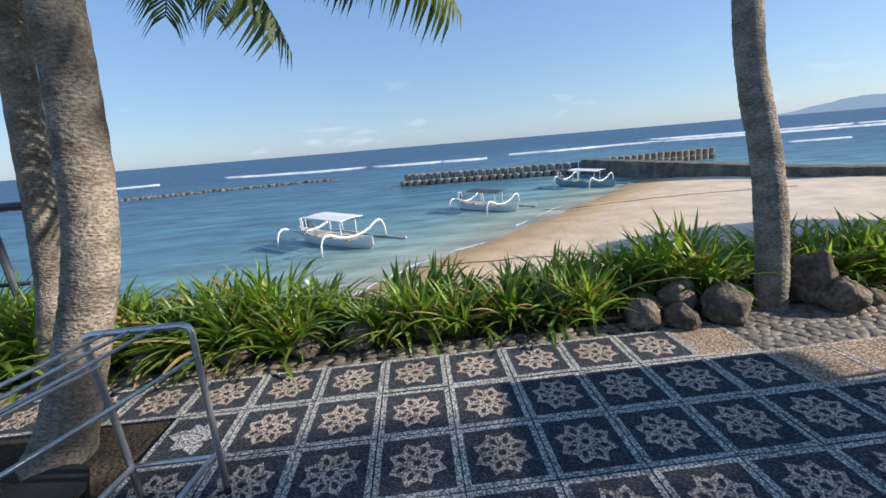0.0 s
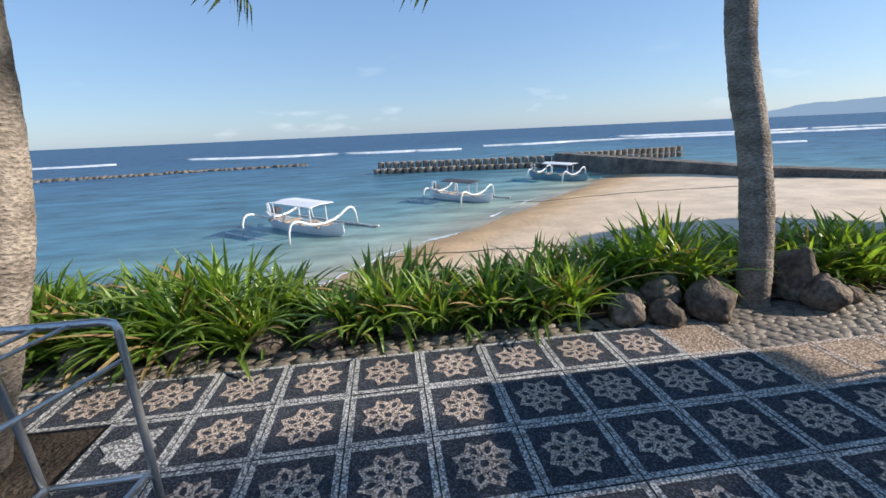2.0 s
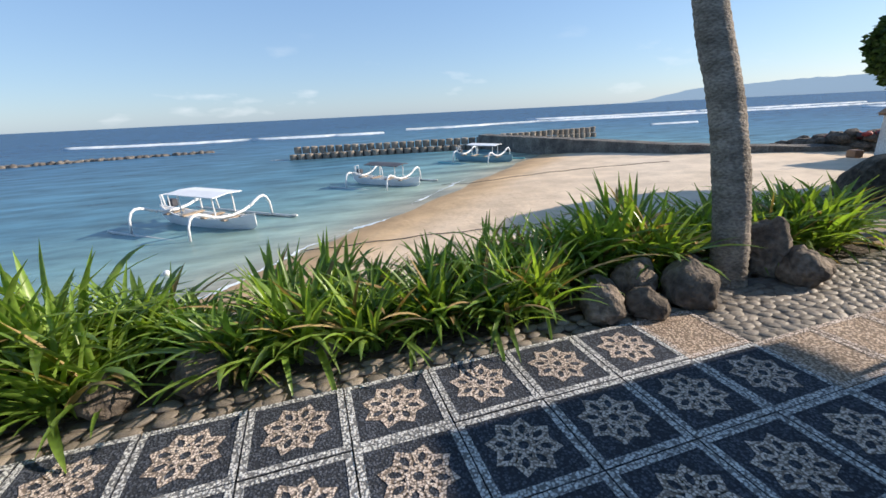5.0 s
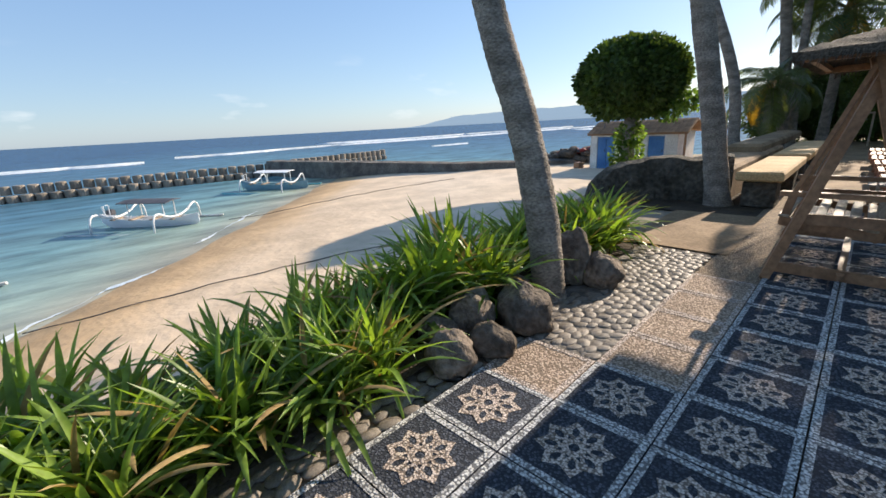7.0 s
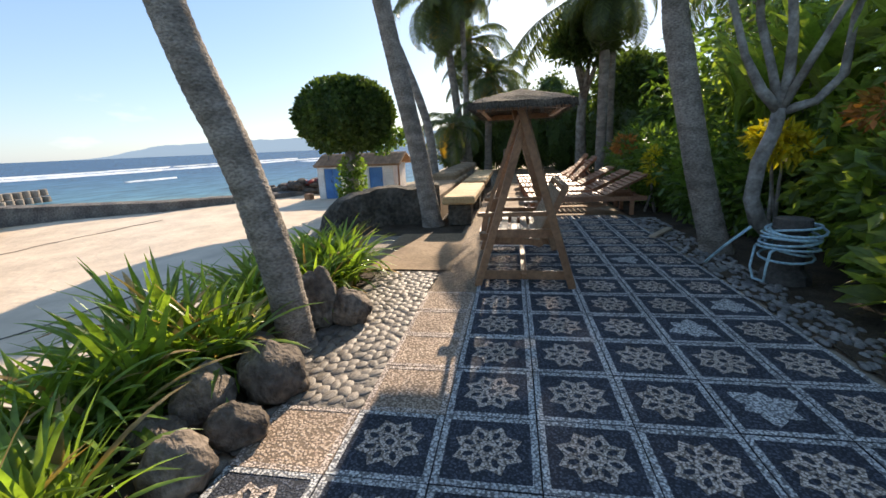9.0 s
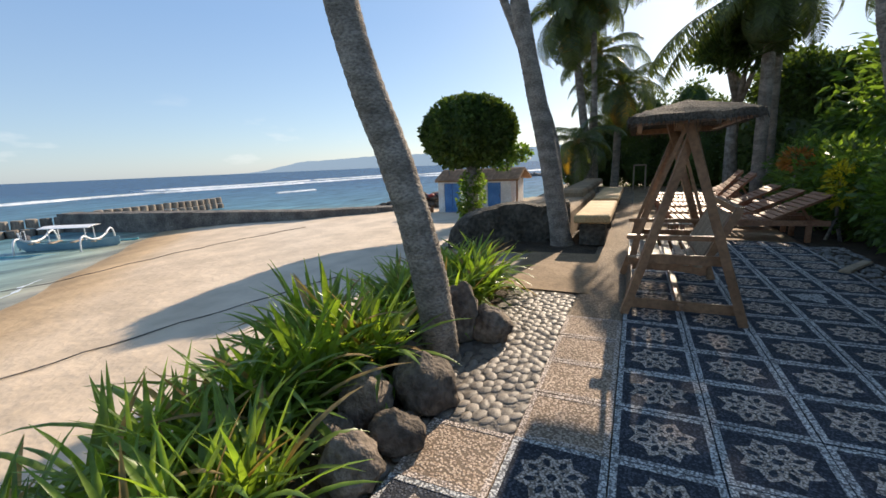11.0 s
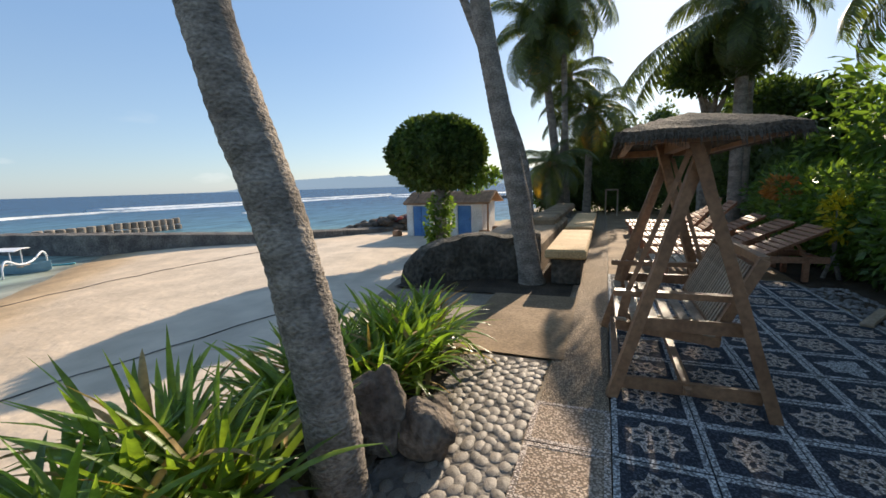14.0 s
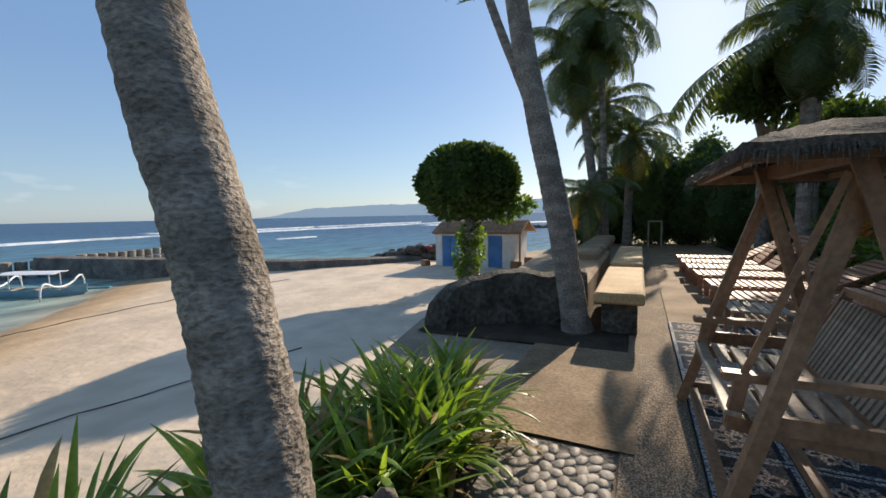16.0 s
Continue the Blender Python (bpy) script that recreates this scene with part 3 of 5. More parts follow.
def terrace():
    xs = axis(-14, 40, 0.5)
    b = Build()
    for x in xs:
        y = edge_y(x)
        b.v += [(x, -30, -0.02), (x, y - 0.02, -0.02), (x, y + 0.02, -0.06), (x, y + 0.22, -2.6)]
    for i in range(len(xs) - 1):
        for k in range(3):
            b.f.append((4 * i + k, 4 * i + 4 + k, 4 * i + 5 + k, 4 * i + 1 + k))
    b.mi = [0 if k % 3 < 1 else 1 for k in range(len(b.f))]
    return solid("floor", b, [M_MORTAR, M_WALL], "paved terrace above the beach on a stone retaining wall", "terrace", kind="structure")


floor = terrace()


def sheet(name, x0, x1, y0, y1, z, m, label, step=0.15, wob=0.012, cat="paving"):
    b = grid_build(axis(x0, x1, (x1 - x0) / max(1, round((x1 - x0) / step))), axis(y0, y1, (y1 - y0) / max(1, round((y1 - y0) / step))), lambda x, y: z + wob * noise.noise(Vector((x * 2, y * 2, z * 50))))
    return solid(name, b, m, label, cat, kind="structure", smooth=True)


sheet("ground_bed", -8, 5.6, 0.21, 1.14, 0.02, M_SOIL, "dark soil of the planting bed", wob=0.05, cat="soil")
sheet("ground_palm", -3.4, -0.45, -3.4, -0.43, 0.0, M_SOIL, "bare soil round the palm, coloured dark for its shade", 0.2, 0.03, cat="soil")
sheet("ground_garden", -2, 30, -16, -3.02, 0.0, M_SOIL, "dark soil under the shrubs", 0.5, 0.08, cat="soil")
sheet("pavement_pebbles", 3.37, 5.65, -0.415, 0.2, 0.003, M_WALL, "grey mortar bed of the set pebbles", 0.2, 0.002)
sheet("pavement_slab", 5.68, 7.44, -0.52, 0.42, 0.012, M_SLAB, "worn sunlit concrete slab by the pebbles", 0.2, 0.006)
sheet("pavement_path", 5.04, 30, -0.83, -0.44, 0.003, M_GRAVEL, "washed gravel concrete path", 0.3, 0.004)
sheet("pavement_far", 8.83, 30, -3.0, -0.85, 0.001, M_SLAB, "worn concrete paving under the loungers", 0.5, 0.006)
# earth sheet whose dark colour deepens the shade behind the low wall
sheet("pavement_shade", 7.45, 12, -0.43, 1.8, -0.002, M_SOIL, "bare earth by the bench, coloured dark for the shade there", 0.4, 0.006)


def low_wall():
    """The raised stone wall that curves round the bench."""
    line = [(7.62, 1.62), (7.7, 1.58), (7.82, 1.5), (8.0, 1.36), (8.2, 1.12), (8.34, 0.8), (8.42, 0.4), (8.5, 0.05)]
    tops = [0.12, 0.32, 0.45, 0.53, 0.58, 0.6, 0.6, 0.59]
    b = Build()
    dense = []
    for i in range(len(line) - 1):
        for k in range(6):
            u = k / 6
            dense.append((line[i][0] + (line[i + 1][0] - line[i][0]) * u, line[i][1] + (line[i + 1][1] - line[i][1]) * u, tops[i] + (tops[i + 1] - tops[i]) * u))
    dense.append((*line[-1], tops[-1]))
    for i, (x, y, z) in enumerate(dense):
        x1, y1, _ = dense[min(i + 1, len(dense) - 1)]
        x0, y0, _ = dense[max(i - 1, 0)]
        n = math.hypot(x1 - x0, y1 - y0)
        sx, sy = -(y1 - y0) / n, (x1 - x0) / n
        j = 0.06 * noise.noise(Vector((x * 3, y * 3, 1)))
        k = 0.05 * noise.noise(Vector((x * 3, y * 3, 5)))
        for o, h in ((-0.16 + k, -0.05), (-0.18 - k, z * 0.55 + 0.02), (-0.12 + j, z + j), (0.12 + k, z + 0.02 + j), (0.26 + j, z - 0.06), (0.34, -0.9)):
            b.v.append((x + sx * o, y + sy * o, h))
    for i in range(len(dense) - 1):
        for k in range(5):
            b.f.append((6 * i + k, 6 * i + k + 1, 6 * i + 7 + k, 6 * i + 6 + k))
    b.f += [(0, 1, 2, 3, 4, 5), tuple(6 * (len(dense) - 1) + k for k in (5, 4, 3, 2, 1, 0))]
    b.mi = [0] * len(b.f)
    solid("wall_low", b, M_STONE_SHADE, "curved low wall of rough stone, darkened for shade, under the platform", "wall", kind="structure")
    p = Build()
    p.box((8.62, 0.06, -0.05), (13.2, 0.85, 0.46), None, 0.04)
    solid("platform", p, M_SLAB, "raised concrete platform with a sunlit top", "platform", kind="structure")
    p = Build()
    p.box((11.2, 0.14, 0.4), (17.0, 0.7, 0.6), None, 0.05)
    solid("platform", p, M_SLAB, "higher step of the concrete platform", "platform", kind="structure")


low_wall()


# mosaic tiles
def star_tile(kind):
    b = Build()
    h = PITCH / 2 - 0.0025
    t = 0.012
    b.add([(-h, -h, -0.02), (h, -h, -0.02), (h, h, -0.02), (-h, h, -0.02), (-h, -h, t), (h, -h, t), (h, h, t), (-h, h, t)], [(4, 5, 6, 7), (0, 1, 5, 4), (1, 2, 6, 5), (2, 3, 7, 6), (3, 0, 4, 7)], 0)
    z, w = t + 0.0025, 0.03
    o, i = h - 0.001, h - w
    b.add([(-o, -o, z), (o, -o, z), (o, o, z), (-o, o, z), (-i, -i, z), (i, -i, z), (i, i, z), (-i, i, z)], [(0, 1, 5, 4), (1, 2, 6, 5), (2, 3, 7, 6), (3, 0, 4, 7)], 1)
    if kind == "star":
        for k in range(8):
            a = math.pi * k / 4 + math.pi / 8
            c, s = math.cos(a), math.sin(a)
            rot = lambda r, q: (r * c - q * s, r * s + q * c, z)
            outer = [rot(0.040, 0), rot(0.072, 0.034), rot(0.102, 0.043), rot(0.152, 0), rot(0.102, -0.043), rot(0.072, -0.034)]
            inner = [rot(0.058, 0), rot(0.074, 0.013), rot(0.098, 0.015), rot(0.116, 0), rot(0.098, -0.015), rot(0.074, -0.013)]
            b.add(outer + inner, [(j, (j + 1) % 6, 6 + (j + 1) % 6, 6 + j) for j in range(6)], 2)
        b.add([(r * math.cos(2 * math.pi * k / 12), r * math.sin(2 * math.pi * k / 12), z + 0.0006) for r in (0.05, 0.021) for k in range(12)], [(k, (k + 1) % 12, 12 + (k + 1) % 12, 12 + k) for k in range(12)], 2)
    if kind == "leaf":
        for k, (r, wd) in enumerate(((0.17, 0.05), (0.13, 0.045), (0.165, 0.055), (0.12, 0.04), (0.16, 0.05), (0.14, 0.05))):
            a = 2 * math.pi * k / 6 + 0.35
            c, s = math.cos(a), math.sin(a)
            rot = lambda p, q: (p * c - q * s, p * s + q * c, z + 0.0004 * k)
            b.add([rot(0, 0), rot(r * 0.35, wd * 0.7), rot(r * 0.6, wd), rot(r * 0.8, wd * 0.5), rot(r, 0), rot(r * 0.8, -wd * 0.55), rot(r * 0.55, -wd), rot(r * 0.3, -wd * 0.6)], [tuple(range(8))], 2)
    return b


TILE_STAR = star_tile("star").mesh("tile", [M_DARK, M_PALE, M_ROSE])
TILE_LEAF = star_tile("leaf").mesh("tile", [M_DARK, M_PALE, M_PALE])
TILE_PLAIN = star_tile("plain").mesh("tile", [M_BEIGE, M_ROSE, M_PALE])
LEAF_TILES = {(8, 5), (10, 5), (11, 6), (14, 5), (-1, 1)}


def paving():
    rnd = random.Random(3)
    for c in range(-4, 21):
        for r in range(0, 12):
            if (c >= 8 and r == 0) or r > 6 and c > 3 or (c < -1 and r > 0):
                continue
            me = TILE_STAR
            if (r == 0 and c == 7) or (r == 1 and 8 <= c):
                me = TILE_PLAIN
                if c > 11:
                    continue
            elif (c, r) in LEAF_TILES:
                me = TILE_LEAF
            part("tile", me, None, floor, at=pose((c + 0.5) * PITCH, -(r + 0.5) * PITCH, rnd.uniform(-0.002, 0.002), rnd.uniform(-.25, .25), rnd.uniform(-.25, .25), 90 * rnd.randint(0, 3)))


# ---- plants ----
def blade_clump(seed, n, length, spread, dry=0.0):
    """Arching strap leaves out of one crown."""
    rnd = random.Random(seed)
    b = Build()
    for i in range(n):
        a = rnd.uniform(0, 2 * math.pi)
        lean = rnd.uniform(0.05, 1.0) ** 0.8
        ln = length * rnd.uniform(0.6, 1.1)
        w = rnd.uniform(0.014, 0.025)
        p = Vector((rnd.uniform(-spread, spread), rnd.uniform(-spread, spread), 0))
        el = math.pi / 2 - lean * rnd.uniform(0.5, 1.05)
        curl = rnd.uniform(0.6, 1.9) * (0.4 + lean)
        tw = rnd.uniform(-0.5, 0.5)
        side = Vector((-math.sin(a + tw), math.cos(a + tw), rnd.uniform(-.3, .3))).normalized()
        segs = 6
        vs = []
        for k in range(segs + 1):
            u = k / segs
            ww = w * (0.75 + 0.6 * u) * (1 - u ** 3) if u < 1 else 0.0005
            d = Vector((math.cos(a) * math.cos(el), math.sin(a) * math.cos(el), math.sin(el)))
            up = d.cross(side)
            vs += [p + side * ww, p - up * ww * 0.45, p - side * ww]
            p = p + d * ln / segs
            el -= curl / segs
        fs = [(3 * k + j, 3 * k + j + 1, 3 * k + 4 + j, 3 * k + 3 + j) for k in range(segs) for j in (0, 1)]
        b.add(vs, fs, 1 if rnd.random() < dry else 0)
    return b


CLUMPS = [blade_clump(40 + i, 105, 0.64, 0.13, 0.07).mesh("leaves", [M_LILY, M_DRYLEAF], True) for i in range(6)]


def one_blade(seed):
    rnd = random.Random(seed)
    b, vs = Build(), []
    p, el, w = Vector((.02, 0, 0)), rnd.uniform(.75, 1.3), rnd.uniform(.017, .025)
    curl, ln = rnd.uniform(.8, 1.9), rnd.uniform(.6, .82)
    for k in range(9):
        u = k / 8
        ww = w * (.75 + .6 * u) * (1 - u ** 3) + .0004
        d = Vector((math.cos(el), .15 * math.sin(seed), math.sin(el)))
        up = d.cross(Vector((0, 1, 0)))
        vs += [p + Vector((0, ww, 0)), p + up * ww * .4, p - Vector((0, ww, 0))]
        p = p + d * ln / 8
        el -= curl / 8 * (.5 + u)
    b.add(vs, [(3 * k + j, 3 * k + j + 1, 3 * k + 4 + j, 3 * k + 3 + j) for k in range(8) for j in (0, 1)])
    return b.mesh("leaf", M_LILY if seed % 8 else M_DRYLEAF, True)


BLADES = [one_blade(i + 1) for i in range(8)]


def lilies():
    rnd = random.Random(17)
    spots = []
    x = -3.6
    while x < 3.1:
        if x < 2.75:
            spots.append((x + rnd.uniform(-.06, .06), 0.40 + rnd.uniform(-.06, .06), rnd.uniform(0.85, 1.05)))
        spots.append((x + 0.15 + rnd.uniform(-.08, .08), 0.78 + rnd.uniform(-.08, .08), rnd.uniform(0.9, 1.1)))
        x += 0.36
    for x, y, s in ((3.3, 0.75, 1.0), (3.65, 0.62, 1.0), (3.7, 0.95, 1.05), (4.35, 0.8, 1.0), (4.75, 0.5, 0.9), (4.8, 0.9, 1.05), (5.15, 0.45, 1.05), (5.3, 0.8, 1.1), (5.6, 0.6, 1.0)):
        spots.append((x, y, s))
    for x, y, s in spots:
        s *= 0.97 + 0.14 * math.sin(x * 2.1 + 0.6) + (0.2 if x < -0.2 else 0.0) + (0.17 if x > 4.2 else 0.0)
        if 0.1 < x < 1.0:
            s *= 0.86
        if 0.3 < x < 0.72:
            if y < 0.6:
                continue
            s *= 0.72
        m = pose(x, y, 0.0, 0, 0, rnd.uniform(0, 360)) @ Matrix.Diagonal((s, s, s * rnd.uniform(0.85, 1.05), 1))
        th = thing("spider_lily", m, "green spider lily clump with long arching strap leaves", "plant", "spider lilies along the terrace edge")
        part("inner_leaves", CLUMPS[rnd.randrange(6)], None, th)["kind"] = "stuff"
        for k in range(12):
            part("leaf", BLADES[rnd.randrange(8)], None, th, at=pose(rnd.uniform(-.08, .08), rnd.uniform(-.08, .08), 0, 0, 0, 30 * k + rnd.uniform(-14, 14)))


lilies()


def boulder(x, y, r, seed, label="rounded brown volcanic boulder beside the plants", z=0.0):
    b = Build()
    b.blob((0, 0, r[2] * 0.62), r, seed, 0.22, 22, 15, 1.7, -r[2] * 0.65)
    solid("boulder", b, M_ROCK, label, "boulder", "boulders round the palm", smooth=True, at=pose(x, y, z, 0, 0, seed * 47 % 360))


for i, (x, y, r) in enumerate((
        (3.50, 0.12, (.215, .17, .16)), (3.12, 0.07, (.14, .11, .10)), (2.84, 0.12, (.13, .13, .13)), (3.25, 0.33, (.16, .13, .16)), (4.42, 0.05, (.18, .14, .15)),
        (4.36, 0.27, (.16, .14, .25)), (4.68, 0.12, (.12, .1, .08)), (2.98, 0.36, (.12, .12, .1)), (0.62, 0.32, (.17, .13, .12)), (0.2, 0.3, (.16, .12, .09)), (-0.35, 0.3, (.14, .13, .1)),
        (1.2, 0.34, (.13, .1, .08)), (-1.0, 0.32, (.15, .12, .1)), (3.75, 0.38, (.14, .12, .12)))):
    boulder(x, y, r, i + 1)


# ---- palms ----
def frond_build(seed, length, droop, leaf):
    """A feathered palm leaf along +x from its base."""
    rnd = random.Random(seed)
    b = Build()
    n = 34
    pts, dirs = [], []
    p, el = Vector((0, 0, 0)), 0.55
    for i in range(n + 1):
        pts.append(p.copy())
        d = Vector((math.cos(el), 0, math.sin(el)))
        dirs.append(d)
        p = p + d * length / n
        el -= droop / n * (0.5 + 1.1 * i / n)
    b.tube(pts[::3] + [pts[-1]], [0.022 * (1 - 0.85 * i / 12) for i in range(len(pts[::3]) + 1)], 5)
    for i in range(4, n + 1):
        u = i / n
        ln = leaf * (0.45 + 1.0 * math.sin(math.pi * min(1, u * 0.85 + 0.12))) * 0.75
        for sgn in (-1, 1):
            for half in (0.0, 0.5):
                q = pts[i] - dirs[i] * (length / n * half)
                out = Vector((0.55 + rnd.uniform(-.1, .1), sgn * 0.9, 0.10 - 0.35 * u))
                out = (dirs[i] * out.x + Vector((0, out.y, 0)) + Vector((0, 0, out.z))).normalized()
                w = 0.017
                up = dirs[i]
                m1 = q + out * ln * 0.5 + Vector((0, 0, -0.04 * ln))
                tip = q + out * ln * 0.86 + Vector((0, 0, -ln * rnd.uniform(0.25, 0.55)))
                b.add([q + up * w * 0.6, q - up * w * 0.6, m1 - up * w, m1 + up * w, tip], [(0, 1, 2, 3), (3, 2, 4)])
    return b


FRONDS = [frond_build(i, 2.3, 1.5 + 0.3 * i, 0.62).mesh("frond", M_FROND) for i in range(4)]
FROND_LONG = frond_build(12, 2.4, 0.9, 0.72).mesh("frond", M_FROND)
FROND_DRY = frond_build(9, 1.8, 1.7, 0.55).mesh("frond", M_FRONDY)


def trunk_build(pts, r0, r1, flare=1.35, seed=0):
    line = [Vector(p) for p in pts]
    b = Build()
    path, rad = [], []
    total = sum((q - p).length for p, q in zip(line, line[1:]))
    n = int(total / 0.035)

    def at(u):
        k = u * (len(line) - 1)
        i = min(int(k), len(line) - 2)
        f = k - i
        p0, p1, p2, p3 = line[max(i - 1, 0)], line[i], line[i + 1], line[min(i + 2, len(line) - 1)]
        return 0.5 * ((2 * p1) + (p2 - p0) * f + (2 * p0 - 5 * p1 + 4 * p2 - p3) * f * f + (3 * p1 - p0 - 3 * p2 + p3) * f ** 3)

    for i in range(n + 1):
        u = i / n
        s = u * total
        r = r0 + (r1 - r0) * u
        r *= 1 + (flare - 1) * math.exp(-s / 0.22)
        r *= 1 + 0.055 * ((s * 1.0 / 0.105 + 0.3 * noise.noise(Vector((s, seed, 0)))) % 1.0) - 0.02
        path.append(at(u))
        rad.append(r)
    b.tube(path, rad, 16, True, lambda i, a: 1 + 0.05 * noise.noise(Vector((math.cos(a) * 1.5, math.sin(a) * 1.5, i * 0.09 + seed * 10))))
    return b


def palm(pts, r0, r1, n, label, size=1.0, seed=0, dry=0, flare=1.35, low=-35, spin=0.0, high=62, extra=()):
    th = thing("coconut_palm", pose(*pts[0]), label, "palm tree", "coconut palms")
    loc = [Vector(p) - Vector(pts[0]) for p in pts]
    part("trunk", trunk_build(loc, r0, r1, flare, seed), M_BARK, th, smooth=True)
    rnd = random.Random(seed + 100)
    top = loc[-1]
    for i in range(n):
        az = spin + 137.5 * i
        el = low + (high - low) * (i / max(1, n - 1)) ** 0.8 + rnd.uniform(-7, 7)
        me = FRONDS[rnd.randrange(4)] if i >= dry else FROND_DRY
        s = size * rnd.uniform(0.88, 1.1)
        part("frond", me, None, th, "yellow dying frond" if i < dry else "", at=Matrix.Translation(top) @ pose(0, 0, 0, 0, 0, az) @ pose(0, 0, 0, 0, -el + 30, 0) @ pose(0, 0, 0, rnd.uniform(-20, 20), 0, 0) @ Matrix.Diagonal((s, s, s, 1)))
    for az, el, s in extra:
        part("frond", FROND_LONG, None, th, at=Matrix.Translation(top) @ pose(0, 0, 0, 0, 0, az) @ pose(0, 0, 0, 0, -el + 30, 0) @ Matrix.Diagonal((s, s, s, 1)))
    husk = Build()
    husk.blob((0, 0, 0.0), (0.17 * size, 0.17 * size, 0.3 * size), seed, 0.3, 10, 7)
    part("crown_shaft", husk, M_DRYLEAF, th, at=Matrix.Translation(top))
    return th


palm([(3.98, 0.23, -0.03), (4.0, 0.31, 0.55), (4.04, 0.50, 1.2), (4.07, 0.80, 2.0), (4.17, 1.14, 3.1), (4.25, 1.9, 5.4), (4.25, 2.4, 7.6)], 0.116, 0.108, 15, "grey coconut palm leaning towards the sea", 1.0, 1, flare=1.15)
palm([(8.12, 0.1, -0.03), (8.15, 0.3, 1.2), (8.2, 0.57, 2.48), (8.25, 0.8, 3.7), (8.3, 1.0, 5.5), (8.3, 1.1, 7.4)], 0.148, 0.115, 15, "thick grey coconut palm beside the sandstone bench", 1.05, 2, flare=1.3)
palm([(13.3, 1.0, 0.44), (13.35, 1.2, 2.0), (13.45, 2.02, 4.2), (13.4, 2.9, 6.6), (13.3, 3.4, 8.6)], 0.12, 0.1, 14, "slim coconut palm leaning over the platform", 1.0, 3)
palm([(6.5, -3.35, -0.03), (6.5, -3.08, 0.88), (6.5, -2.81, 2.0), (6.5, -2.70, 2.6), (6.4, -2.55, 4.5), (6.3, -2.5, 6.6)], 0.135, 0.11, 15, "grey coconut palm at the edge of the shrubs", 1.0, 4)
palm([(-0.93, -0.66, -0.03), (-0.62, -0.66, 0.66), (-0.46, -0.6, 1.25), (-0.4, -0.5, 2.3), (-0.43, -0.45, 3.0), (-0.45, -0.42, 3.45)], 0.122, 0.105, 14, "grey coconut palm behind the drying rack", 1.0, 5, flare=1.5, low=22, spin=-42, high=75, extra=((17, -8, 1.0), (37, -6, 0.8)))
palm([(-1.72, 0.3, -0.03), (-1.54, 0.3, 0.61), (-1.44, 0.3, 1.16), (-1.25, 0.3, 2.59), (-1.2, 0.32, 3.2), (-1.2, 0.34, 3.6)], 0.105, 0.09, 13, "slender coconut palm beside the railing", 1.0, 6, low=20, spin=150, high=75, extra=((-13, -19, 0.95), (170, -8, 0.9), (205, 0, 0.9)))
palm([(19.0, 0.75, 0.0), (18.9, 1.0, 2.5), (18.7, 1.3, 5.0), (18.6, 1.5, 6.6)], 0.17, 0.12, 30, "tall dark coconut palm behind the platform", 1.05, 7, 1, low=-66)
palm([(18.5, 0.5, 0.0), (18.5, 0.6, 3.0), (18.4, 0.75, 7.7)], 0.11, 0.09, 28, "tall slim coconut palm behind the platform", 1.05, 8, 1, spin=40, low=-66)
palm([(20.0, -0.1, 0.0), (20.0, -0.15, 2.2), (19.9, -0.2, 3.9)], 0.15, 0.12, 24, "coconut palm with yellowing fronds at the path's end", 0.95, 9, 3, spin=10, low=-55)
palm([(17.6, 1.0, 0.0), (17.6, 1.05, 1.0), (17.6, 1.1, 1.9)], 0.12, 0.1, 16, "young coconut palm with arching fronds behind the platform", 0.75, 16, 1, spin=60, low=-40)
palm([(14.3, -3.6, 0.0), (14.3, -3.58, 2.0), (14.2, -3.55, 5.0)], 0.15, 0.12, 30, "coconut palm with a dense dark crown in the garden", 0.82, 10, 0, low=-70, extra=((95, -13, 1.28), (80, -20, 1.2)))
palm([(15.3, -4.0, 0.0), (15.3, -3.95, 3.0), (15.2, -3.9, 7.2)], 0.15, 0.12, 30, "tall coconut palm with a dense dark crown in the garden", 0.95, 11, 0, low=-58, spin=25)
palm([(21.0, 0.9, 0.0), (21.0, 0.9, 2.5), (20.9, 0.7, 5.4)], 0.15, 0.12, 22, "coconut palm with a dark crown at the path's end", 0.95, 15, 0, spin=70, low=-45)
palm([(13.0, -6.6, 0.0), (13.0, -6.5, 3.0), (13.1, -6.3, 5.0)], 0.17, 0.14, 18, "coconut palm behind the shrubs", 1.0, 12, 0, low=-45)


